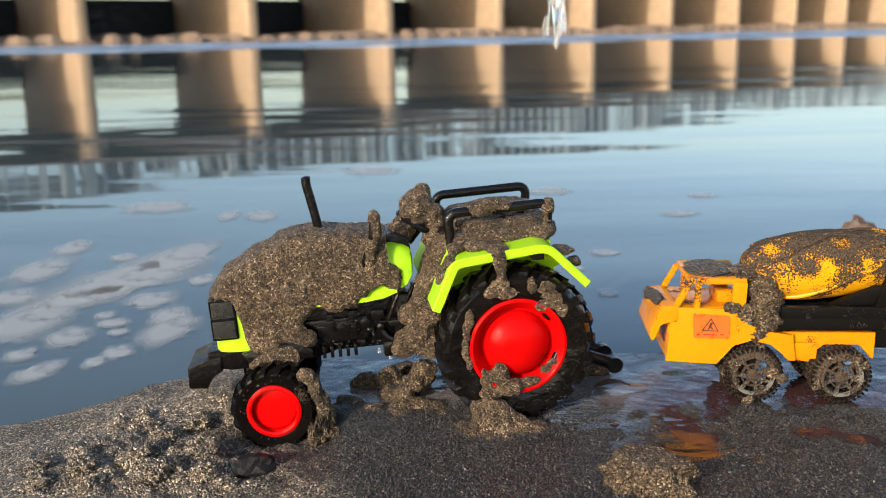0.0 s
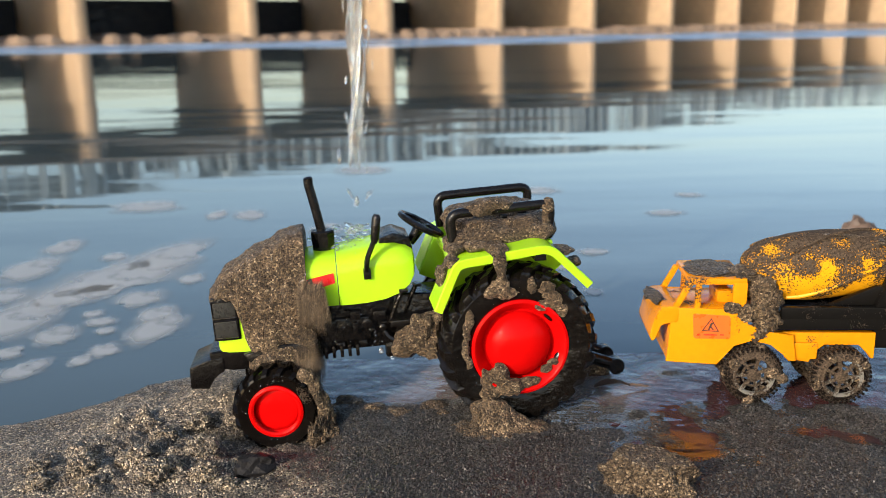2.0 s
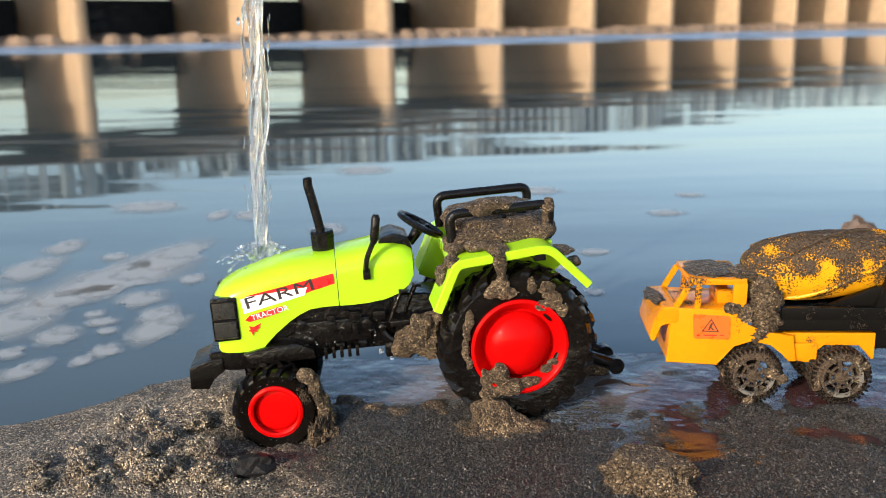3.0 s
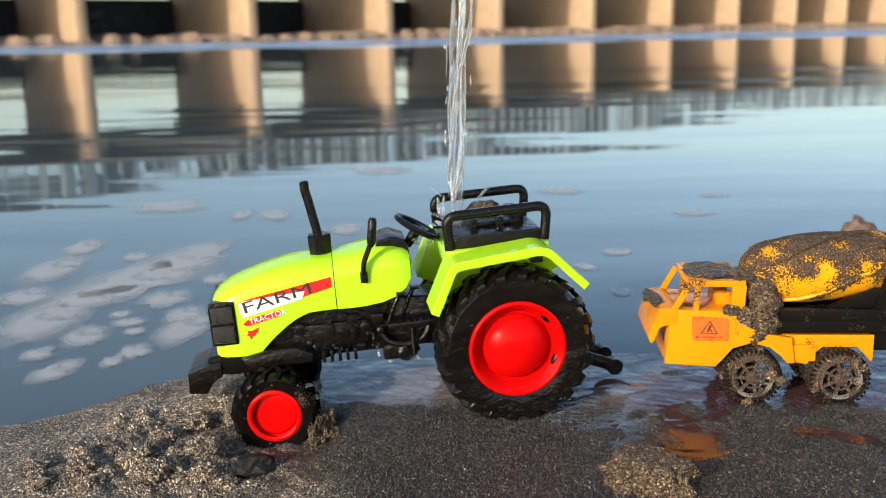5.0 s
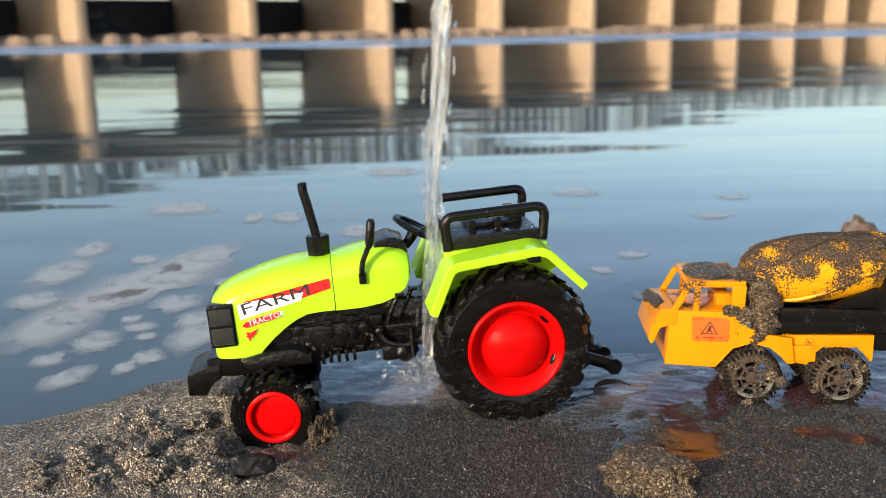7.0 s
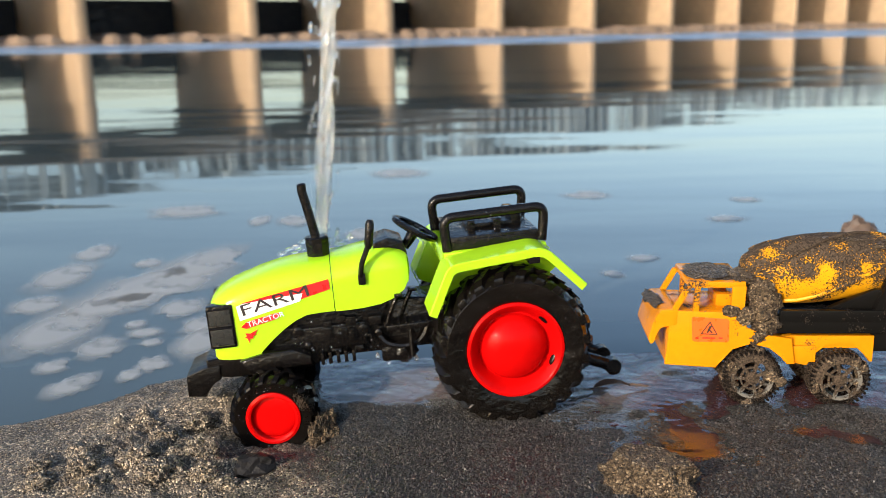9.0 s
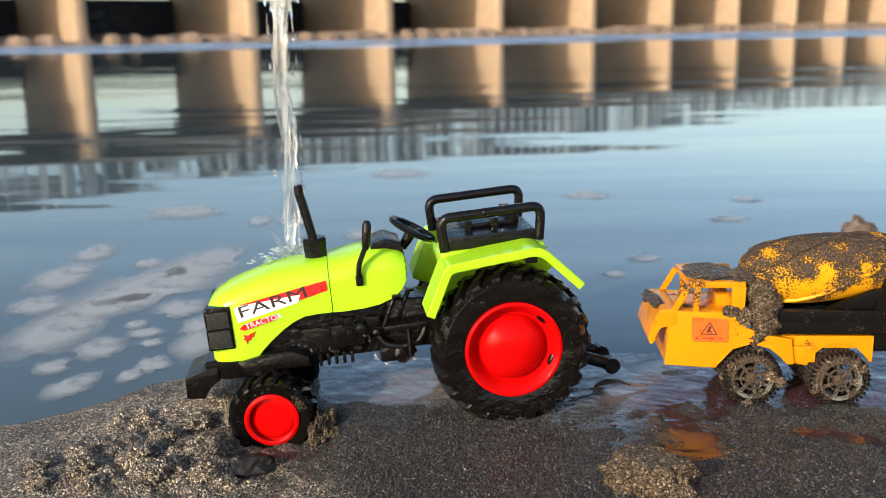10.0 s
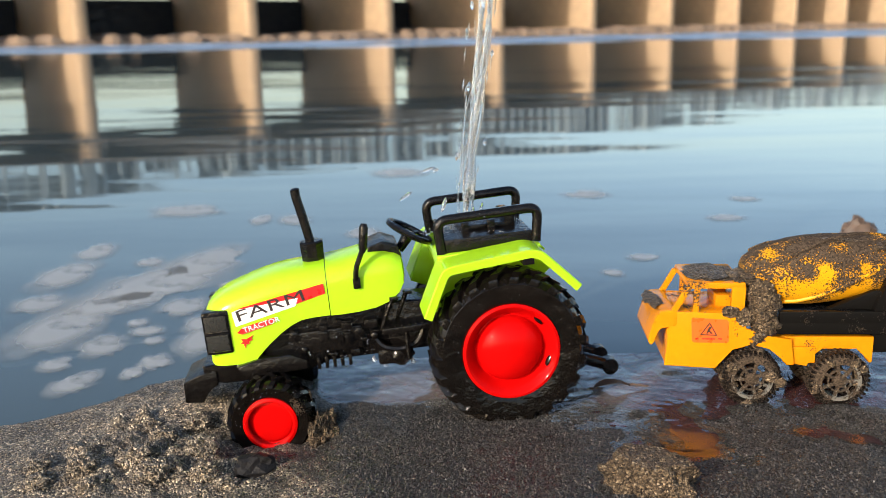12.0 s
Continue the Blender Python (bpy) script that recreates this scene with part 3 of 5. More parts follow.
def build_grains():
    """Loose grains strewn over the bank and the ledge."""
    rnd = random.Random(8)
    verts, faces = [], []
    kept = 0
    while kept < 40000:
        x, y = rnd.uniform(-0.24, 0.27), rnd.uniform(0.268, 0.455)
        h = sand_height(x, y)
        if (h < -0.0056 and x > -0.04) or (x < -0.045 and rnd.random() < 0.8):
            continue
        kept += 1
        r = rnd.choice((0.00024, 0.0003, 0.00036, 0.00042, 0.00055))
        a = rnd.uniform(0, 6.283)
        c, s_, t = math.cos(a) * r, math.sin(a) * r, rnd.uniform(-0.3, 0.3) * r
        z, b = h + r * 0.35, len(verts)
        verts += [(x + c, y + s_, z + t), (x - c, y - s_, z - t), (x - s_, y + c, z - t), (x + s_, y - c, z + t), (x + t, y, z + r * 0.9), (x, y + t, z - r * 0.9)]
        faces += [(b + i, b + j, b + k) for i, j, k in ((0, 2, 4), (2, 1, 4), (1, 3, 4), (3, 0, 4), (2, 0, 5), (1, 2, 5), (3, 1, 5), (0, 3, 5))]
    me = bpy.data.meshes.new("sand_grain")
    me.from_pydata(verts, [], faces)
    me.materials.append(grain_mat())
    tagged(new("sand_grain", me), "loose wet grains of dark and pale sand on the bank", "sand", kind="stuff")


build_water()
build_ground()
build_grains()
build_ledge()
build_piers()
build_deck()
build_sill()


# ---- the toy tractor ----
TRACTOR_AT = (0.0286, 0.4206, -0.0061)


def tractor_pose(dx=0.0, dz=0.0, pitch=0.0):
    """Its place, shifted along the bank and in height, and tipped forward by so many degrees."""
    return pose(TRACTOR_AT[0] + dx, TRACTOR_AT[1], TRACTOR_AT[2] + dz, 0, 3.5 + pitch, 187)


def hood_section(x, w, zb, zt, n=14, round_=11.0):
    """A loop across the bonnet: flat flanks, rounded shoulders."""
    pts = [(x, w - 0.4, zb)]
    for i in range(n + 1):
        a = math.pi * i / n
        c, s = math.cos(a), math.sin(a)
        r = min(round_, (zt - zb) * 0.8)
        pts.append((x, w * (abs(c) ** 0.55) * (1 if c >= 0 else -1), zt - r + r * abs(s) ** 0.75))
    pts.append((x, -w + 0.4, zb))
    return pts


def wheel_parts(e, R, y0, y1, rim_r, dome, lugs, lug_h, slots, tread):
    """Tyre with lugs, red dished rim. The axle is the thing's y axis; +y is the outer face."""
    w = y1 - y0
    bm = bmesh.new()
    prof = [(rim_r - 0.3, y0 + 1.0), (rim_r + 1.5, y0 + 0.3), (R * 0.86, y0), (R - 1.2 - lug_h, y0 + w * 0.10), (R - lug_h, y0 + w * 0.25), (R - lug_h, y1 - w * 0.25), (R - 1.2 - lug_h, y1 - w * 0.10), (R * 0.86, y1), (rim_r + 2.2, y1 - 0.5), (rim_r + 0.3, y1 - 1.2), (rim_r - 0.6, y1 - 3)]
    lathe(bm, prof, 72, closed=True)
    part("tyre", bm, tread, e, "wet black rubber tyre with worn lugs")
    mesh = None
    for side in (0, 1):
        for i in range(lugs):
            ang = 2 * math.pi * (i + 0.5 * side) / lugs
            if mesh is None or (side == 1 and i == 0):
                bm = bmesh.new()
                half, ym = R * 0.10, (y0 + y1) / 2
                yo, yi = (y1 - 0.1, ym - 1.0) if side == 0 else (y0 + 0.1, ym + 1.0)
                yk = yo + (yi - yo) * 0.3
                rows = [(R * 0.84, yo, -0.5), (R - 1.8, yo + (yi - yo) * 0.06, -0.25), (R, yk, 0.2), (R, yi, 1.7)]
                top = [[bm.verts.new((r, y, half * (s + sh))) for s in (-0.55, 0.55)] for r, y, sh in rows]
                low = [[bm.verts.new((r - lug_h - 1.5, y + (0.8 if side else -0.8) * (k == 0), half * (s * 1.25 + sh))) for s in (-0.55, 0.55)] for k, (r, y, sh) in enumerate(rows)]
                for k in range(3):
                    bm.faces.new((top[k][0], top[k][1], top[k + 1][1], top[k + 1][0]))
                    for j in (0, 1):
                        bm.faces.new((top[k][j], top[k + 1][j], low[k + 1][j], low[k][j]))
                for k in (0, 3):
                    bm.faces.new((top[k][0], top[k][1], low[k][1], low[k][0]))
                ob = part("lug", bm, tread, e, sharp=25)
                mesh = ob.data
            else:
                ob = new("lug", mesh)
                ob.parent = e
            ob.matrix_local = Matrix.Rotation(ang, 4, 'Y')
    bm = bmesh.new()
    yo = y1 - 0.6
    dish = 6.4 if dome > 12 else 3.4
    prof = [(rim_r, yo - 3), (rim_r + 0.2, yo + 0.2), (rim_r - 1.0, yo + 0.7), (rim_r - 2.0, yo + 0.2), (dome + 1.6, yo - dish + 0.9), (dome + 0.6, yo - dish), (dome, yo - dish + 0.4)]
    for i in range(1, 9):
        a = i / 8 * math.pi / 2
        prof.append((dome * math.cos(a), yo - dish + 0.4 + (8.2 if dome > 12 else 1.2) * math.sin(a)))
    lathe(bm, prof, 64)
    part("rim", bm, RED, e, "glossy red plastic rim with domed hub")
    bm = bmesh.new()
    lathe(bm, [(rim_r, y0 + 1.5), (rim_r * 0.5, y0 + 2.5), (0, y0 + 2.5)], 40)
    part("inner_disc", bm, BLACK, e)
    for a in slots:
        bm = bmesh.new()
        rr = (rim_r + dome) / 2 - 0.6
        got = bmesh.ops.create_icosphere(bm, subdivisions=2, radius=1.0)
        for v in got["verts"]:
            v.co = Vector((rr + v.co.x * 0.8, yo - 1.75 + v.co.y * 0.5 + v.co.x * 0.75, v.co.z * 2.6))
        s = part("slot", bm, BLACK, e, "dark slot in the rim")
        s.matrix_local = Matrix.Rotation(-radians(a), 4, 'Y')


def fender(y0, y1, out):
    """The bent mudguard over a rear wheel: top sheet with a turned-down outer lip and an inner wall."""
    bm = bmesh.new()
    path = rounded([(37, 0, 56), (27, 0, 77), (-12, 0, 80.5), (-17, 0, 79), (-33, 0, 62)], 4, 4)
    sec = []
    for i, p in enumerate(path):
        d = (path[min(i + 1, len(path) - 1)] - path[max(i - 1, 0)]).normalized()
        nrm = Vector((d.z, 0, -d.x))
        nrm = nrm if nrm.z > 0 else -nrm
        a, b, c = p, p - nrm * 1.5, p - nrm * 3.6
        sec.append([(a.x, y0, a.z), (a.x, y1 - 0.6 * out, a.z), (a.x - nrm.x * 0.5, y1, a.z - nrm.z * 0.5), (c.x, y1, c.z), (c.x, y1 - 1.2 * out, c.z), (b.x, y1 - 1.6 * out, b.z), (b.x, y0, b.z)])
    return loft(bm, sec)


def text_mesh(words, size, m, material, parent, name, shear=0.0, label=""):
    cu = bpy.data.curves.new(name, 'FONT')
    cu.body, cu.size, cu.shear, cu.extrude, cu.resolution_u = words, size, shear, 0.00005, 2
    tmp = bpy.data.objects.new("text_tmp", cu)
    scene.collection.objects.link(tmp)
    me = bpy.data.meshes.new_from_object(tmp.evaluated_get(bpy.context.evaluated_depsgraph_get()))
    bpy.data.objects.remove(tmp)
    me.materials.clear()
    me.materials.append(material)
    ob = new(name, me)
    ob.parent = parent
    ob.matrix_local = m
    if label:
        tagged(ob, label)
    return ob


def flat(poly, y, t=0.12):
    """A thin sticker: polygon (x, z) on the flank at y."""
    return prism(bmesh.new(), poly, y, y + t, 0)


def build_tractor():
    e = empty("toy_tractor", tractor_pose(), "lime-green toy farm tractor with red wheels, wet and muddy on sand", "toy tractor")
    # bonnet and cowl
    st = [(77.2, 18.3, 55, 77.8), (84, 18.4, 55, 77.8), (90, 18.4, 54.6, 77.6), (95, 18.4, 52.6, 77.2), (100, 18.4, 49.6, 76.5), (106, 18.4, 45, 75.2), (110.5, 18.4, 40.8, 74.0), (113.5, 18.3, 37.6, 73.0), (119, 18.1, 37.4, 71.4), (124, 17.6, 37.4, 69.6), (128.5, 16.6, 37.4, 67.4), (131.5, 14.9, 37.5, 64.8), (133, 12.5, 38.2, 62.6)]
    bm = loft(bmesh.new(), [hood_section(*s) for s in st])
    part("bonnet", bm, LIME, e, "glossy lime-green bonnet", sharp=35)
    st = [(41.6, 14.5, 68.5, 75.0), (42.4, 17.2, 65.5, 77.5), (45, 18.4, 61.5, 79.2), (50, 18.8, 58, 80.6), (56, 18.9, 56, 80.9), (64, 18.8, 55, 79.8), (71, 18.7, 54.8, 78.8), (76.8, 18.6, 54.9, 78.2)]
    bm = loft(bmesh.new(), [hood_section(*s) for s in st])
    part("cowl", bm, LIME, e, "lime-green cowl behind the bonnet", sharp=35)
    # lamps and grille
    for s in (1, -1):
        hl = None
        bm = bmesh.new()
        a, b = sorted((s * 11.5, s * 18.3))
        box(bm, 122.0, 133.8, a, b, 43.5, 63.5, 1.0)
        hl = part("headlight", bm, BLACK, e, "dark smoked plastic headlight")
        for z0, z1 in ((54.3, 61.8), (45.2, 53.0)):
            bm = bmesh.new()
            a, b = sorted((s * 17.9, s * 18.8))
            box(bm, 123.3, 133.2, a, b, z0, z1, 0.5)
            part("lens", bm, LENS, hl)
            bm = bmesh.new()
            y = s * 18.7
            tube(bm, [(123.0, y, z0), (133.4, y, z0), (133.4, y, z1), (123.0, y, z1), (123.0, y, z0)], 0.45, 6)
            part("bezel", bm, BLACK, hl)
    bm = bmesh.new()
    box(bm, 128, 134.0, -11.4, 11.4, 44, 62, 0.8)
    for i in range(7):
        box(bm, 133.6, 134.8, -10.5, 10.5, 45.5 + i * 2.3, 46.6 + i * 2.3, 0)
    part("grille", bm, BLACK, e)
    # front weight and axle carrier
    bm = bmesh.new()
    prism(bm, [(132, 34), (139, 33.5), (147.5, 30.5), (148, 20.5), (139.5, 19.5), (137.5, 25), (132, 27)], -13, 13, 0.9)
    part("front_weight", bm, BLACK, e)
    bm = bmesh.new()
    prism(bm, [(138, 37), (112, 37), (98, 43), (84, 40), (80, 31), (95, 27), (128, 27), (138, 29)], -12, 12, 1.0)
    prism(bm, [(122, 37), (110, 39.5), (98, 40), (90, 36), (90, 32), (118, 31)], 10, 20.5, 1.0)
    prism(bm, [(122, 37), (110, 39.5), (98, 40), (90, 36), (90, 32), (118, 31)], -20.5, -10, 1.0)
    part("axle_carrier", bm, BLACK, e)
    bm = bmesh.new()
    tube(bm, [(105.8, -30, 14.4), (105.8, 30, 14.4)], 3.0, 10)
    box(bm, 101, 111, -22, 22, 12, 28, 1.5)
    part("front_axle", bm, BLACK, e)
    # engine, gearbox and frame
    bm = bmesh.new()
    box(bm, 52, 112, -11, 11, 31, 57, 1.2)
    box(bm, 64, 96, -13.5, 13.5, 36, 47, 1.2)
    part("engine_block", bm, BLACK, e)
    rnd = random.Random(7)
    for i in range(26):
        bm = bmesh.new()
        x, z = 55 + rnd.random() * 42, 33 + rnd.random() * 19
        w, h = 2 + rnd.random() * 5, 1.5 + rnd.random() * 4.5
        s = 1 if i % 3 else -1
        a, b = sorted((s * 10, s * (13.6 + rnd.random() * 2.6)))
        if i % 4 == 0:
            lathe(bm, [(0.1, a), (1.4 + rnd.random(), a), (1.4 + rnd.random(), b - 0.4), (1.0, b), (0, b)], 14, x, z)
        else:
            box(bm, x, x + w, a, b, z, z + h, 0.5)
        part("engine_fitting", bm, BLACK, e)
    for i in range(5):
        bm = bmesh.new()
        box(bm, 70 + i * 3.6, 71.6 + i * 3.6, 11, 16.5, 29.5, 35, 0.4)
        part("sump_fin", bm, BLACK, e)
    bm = bmesh.new()
    prism(bm, [(56, 56), (20, 53), (-14, 54), (-18, 40), (-14, 26), (20, 32), (56, 30)], -10, 10, 1.2)
    part("gearbox", bm, BLACK, e)
    bm = bmesh.new()
    box(bm, 24, 55, -21, 21, 43.2, 46, 0.7)
    for i in range(9):
        box(bm, 26 + 3.2 * i, 27 + 3.2 * i, 11, 20.5, 45.8, 46.7, 0.2)
    part("footboard", bm, BLACK, e)
    bm = bmesh.new()
    tube(bm, rounded([(35, 14, 44), (38, 15, 36), (46, 15, 33), (56, 14, 35), (59, 11, 42)], 4, 4), 1.6, 8)
    box(bm, 44, 58, 4, 15, 26.5, 34, 1.6)
    tube(bm, rounded([(44, 19, 44), (44, 20, 30)], 2), 1.2, 8)
    blob(bm, (47, 12, 30), (6, 5, 5), 0.3, 2.0, 3, 5.0, 0.1)
    part("step", bm, BLACK, e)
    for dx in (0, 7):
        bm = bmesh.new()
        tube(bm, rounded([(55 - dx, 16 - dx, 44), (52 - dx, 17 - dx, 52), (48.5 - dx, 17 - dx, 59)], 4, 4), 1.1, 8)
        box(bm, 46 - dx, 50 - dx, 15 - dx, 20 - dx, 58.5, 60, 0.4)
        part("pedal", bm, BLACK, e)
    bm = bmesh.new()
    tube(bm, [(0, -26, 35), (0, 26, 35)], 6, 14)
    box(bm, -14, 14, -14, 14, 28, 56, 2)
    part("rear_axle", bm, BLACK, e)
    for s in (1, -1):
        bm = bmesh.new()
        tube(bm, rounded([(-10, s * 9, 24), (-34, s * 10, 17), (-52, s * 9, 9)], 8, 4), 3.1, 10)
        lathe(bm, [(0, s * 6), (4, s * 6), (4, s * 12), (0, s * 12)], 16, -53, 8.5)
        part("hitch_arm", bm, BLACK, e)
    # seat base, seat and bars
    bm = bmesh.new()
    box(bm, -20, 27, -27, 27, 70, 78.2, 1.0)
    part("rear_deck", bm, LIME, e)
    bm = bmesh.new()
    box(bm, -17, 23, -24, 24, 78, 84.3, 0.9)
    box(bm, -15.5, 21.5, -24.5, 24.5, 79.3, 82.8, 0.4)
    part("seat_base", bm, BLACK, e)
    bm = bmesh.new()
    box(bm, -8, 14, -12, 12, 84, 87, 1.2)
    box(bm, -12, -7, -12, 12, 84, 90, 1.2)
    part("seat", bm, BLACK, e)
    for x in (12, 0):
        bm = bmesh.new()
        box(bm, x - 1.8, x + 1.8, 13, 16.6, 84, 89.5, 0.7)
        part("knob", bm, BLACK, e)
    for s in (1, -1):
        bm = bmesh.new()
        y = 23.5 * s
        tube(bm, rounded([(24.5, y, 78), (25.5, y, 93.3), (-20.5, y, 94.3), (-18.5, y, 79)], 5, 6), 2.25, 12)
        part("side_bar", bm, BLACK, e)
    # mudguards
    for s in (1, -1):
        part("mudguard", fender(24 * s, 44.5 * s, s), LIME, e, "lime-green mudguard over the rear wheel", sharp=25)
        bm = bmesh.new()
        a, b = sorted((22.2 * s, 24.2 * s))
        prism(bm, [(37, 55), (27, 76), (-14, 78), (-26, 67), (-14, 58), (8, 62), (26, 50)], a, b, 0.4)
        part("mudguard_wall", bm, LIME, e)
        bm = bmesh.new()
        a, b = sorted((30 * s, 43.5 * s))
        box(bm, -13, -8, a, b, 73.5, 77.5, 0.4)
        part("rear_lamp", bm, BLACK, e)
    # steering
    bm = bmesh.new()
    prism(bm, [(41.5, 76), (43, 81.5), (50, 84.5), (57, 82.4), (57, 79), (44, 74.5)], -11, 11, 1.0)
    part("dashboard", bm, BLACK, e)
    sw = new("steering_wheel")
    sw.parent = e
    sw.matrix_local = pose(0.0362, 0, 0.0850, 0, -32, 0)
    bm = bmesh.new()
    ring = [(10.6 * math.cos(2 * math.pi * i / 40), 10.6 * math.sin(2 * math.pi * i / 40), 0) for i in range(41)]
    tube(bm, ring, 1.5, 8)
    part("ring", bm, BLACK, sw)
    for a in (0, 120, 240):
        bm = bmesh.new()
        tube(bm, [(0, 0, -1.2), (10 * math.cos(radians(a)), 10 * math.sin(radians(a)), -0.2)], 1.3, 8)
        part("spoke", bm, BLACK, sw)
    bm = bmesh.new()
    tube(bm, [(0, 0, 0.2), (0, 0, -2.5), (0.5, 0, -10)], lambda t: 2.8 if t < 0.6 else 2.0, 12)
    part("column", bm, BLACK, sw)
    # mirrors, exhaust
    for s in (1,):
        bm = bmesh.new()
        tube(bm, rounded([(63.6, s * 18.5, 68.5), (63.8, s * 20.5, 71), (63.2, s * 21.5, 76), (59.2, s * 22, 84.5), (58.4, s * 22, 88)], 3, 4), 1.25, 8)
        box(bm, 61.9, 65.3, min(s * 18.2, s * 20.8), max(s * 18.2, s * 20.8), 66.3, 71.3, 0.6)
        tube(bm, [(59.4, s * 22, 83), (59.0, s * 22, 85), (57.6, s * 22, 94.5), (57.3, s * 22, 96)], lambda t: 1.2 if t < 0.1 or t > 0.98 else 2.0, 10)
        part("mirror_stalk", bm, BLACK, e)
    bm = bmesh.new()
    sec = []
    for z, r in ((74, 5.2), (84.2, 5.7), (86.0, 5.7), (86.6, 4.9)):
        sec.append([(82.0 + r * math.cos(a), r * math.sin(a), z) for a in (math.pi * (2 * i + 1) / 8 for i in range(8))])
    loft(bm, sec)
    ex = part("exhaust_box", bm, BLACK, e, sharp=25)
    bm = bmesh.new()
    tube(bm, rounded([(82.4, 0, 86), (85.0, 0, 101.5), (86.3, 0, 108.0), (86.2, 0, 110.6), (86.3, 0, 111.6)], 4, 4), lambda t: 2.15 if t < 0.985 else 1.3, 12)
    part("exhaust_pipe", bm, BLACK, e)
    # decals
    d = part("decal", flat([(117.5, 63.7), (78.5, 70.3), (78.2, 65.6), (116.5, 56.5)], 18.45), STICKER, e, "red and white sticker on the bonnet")
    part("decal_white", flat([(120.3, 62.4), (117.0, 63.4), (90.5, 65.2), (92.0, 61.6), (119.4, 55.6)], 18.6), WHITE, d)
    part("decal_badge", flat([(119.3, 52.6), (116.6, 54.9), (102.8, 57.6), (100.8, 56.6), (103.6, 54.6), (117.2, 51.6)], 18.6), STICKER, d)
    part("decal_tail", flat([(118.0, 49.6), (115.6, 49.2), (112.0, 50.9), (113.6, 48.9), (112.6, 48.6), (114.8, 47.8), (114.4, 46.8), (116.0, 46.8), (116.6, 44.6), (117.2, 47.0), (118.6, 47.4), (117.3, 48.2)], 18.4), STICKER, d)
    rt = Matrix(((-1, 0, 0, 0), (0, 0, 1, 0), (0, 1, 0, 0), (0, 0, 0, 1)))

    def lettering(words, x, z, size, tilt, y, material, wide):
        m = Matrix.Translation((x * 0.001, y * 0.001, z * 0.001)) @ rt @ Matrix.Rotation(radians(tilt), 4, 'Z') @ Matrix.Diagonal((wide, 1, 1, 1))
        text_mesh(words, size * 0.001, m, material, d, "lettering")
    lettering("FARM", 118.6, 57.6, 7.4, 11.5, 18.85, INK, 1.75)
    lettering("TRACTOR", 116.2, 52.3, 3.5, 11.5, 18.85, WHITE, 1.05)
    for x, y, z, ln in ((55, 9, 26.5, 3.2), (60, 13, 30.5, 2.4), (42, 12, 26.6, 2.2), (112, 6, 27, 2.0)):
        bm = bmesh.new()
        tube(bm, [(x, y, z + 0.6), (x, y, z - ln * 0.3), (x, y, z - ln * 0.7), (x, y, z - ln)], lambda t: 0.5 + 1.3 * math.sin(math.pi * min(1.0, t * 0.9 + 0.05)) * t, 10)
        part("hanging_drop", bm, DROP, e, "clear drop hanging from the chassis")
    # beads of water left on the plastic
    rnd = random.Random(21)
    bm = bmesh.new()
    for i in range(420):
        a, q = rnd.uniform(0, 6.283), rnd.random()
        if i < 230:
            r = rnd.uniform(23.5, 34.2)
            c, n_ = (r * math.cos(a), 42.7 if r < 31 else 42.7 - (r - 31) * 0.7, 35 + r * math.sin(a)), (0.3, 0.55, 1.0)
        elif i < 300:
            r = rnd.uniform(13.2, 18.2)
            c = (105.8 + r * math.cos(a), 36.4, 14.6 + r * math.sin(a))
        elif i < 370:
            x = rnd.uniform(54, 98)
            c = (x, 13.8 + rnd.random() * 0.6, rnd.uniform(33, 50))
        else:
            x = rnd.uniform(-18, 24)
            c = (x, rnd.uniform(-22, 24), 84.5) if q < 0.6 else (x, 25.4, rnd.uniform(92.5, 94.6))
        s_ = rnd.choice((0.18, 0.22, 0.25, 0.3, 0.45)) * (0.7 if i < 300 else 1.0)
        got = bmesh.ops.create_icosphere(bm, subdivisions=1, radius=s_)
        bmesh.ops.translate(bm, vec=c, verts=got["verts"])
    tagged(part("water_film", bm, DROP, e, "beads of clear water"), kind="stuff")
    # wheels
    for s, nm in ((1, 0), (-1, 180)):
        w = new("rear_wheel")
        w.parent = e
        w.matrix_local = pose(0, 0, 0.035, 0, 0, nm)
        wheel_parts(w, 35.6, 22.5, 43.0, 21.6, 15.0, 22, 1.8, (138, 204), RUBBER)
        w = new("front_wheel")
        w.parent = e
        w.matrix_local = pose(0.1058, 0, 0.0146, 0, 0, nm + (-5 if s > 0 else 5))
        wheel_parts(w, 19.4, 20.5, 36.5, 11.8, 9.6, 18, 1.2, (), SANDYTYRE)
    return e


tractor = build_tractor()


# ---- the toy mixer truck ----
TRUCK_AT = (0.1630, 0.4115, -0.0053)


def truck_pose(dx=0.0, dz=0.0, pitch=0.0):
    return pose(TRUCK_AT[0] + dx, TRUCK_AT[1], TRUCK_AT[2] + dz, 0, pitch, 176)


DRUMY = splattered("muddy_yellow", (0.70, 0.31, 0.002), 0.29, 15.0)
CABY = splattered("cab_amber", (0.64, 0.225, 0.0007), -0.11, 3.0, 0.18)
TYREM = splattered("muddy_tyre", (0.008, 0.006, 0.005), 0.36, 0.0, 0.2)
RIMM = splattered("sandy_silver", (0.17, 0.158, 0.135), 0.40, 0.0, 0.25)
RAILM = splattered("sandy_black", (0.006, 0.0055, 0.005), -0.02, 0.0, 0.16)


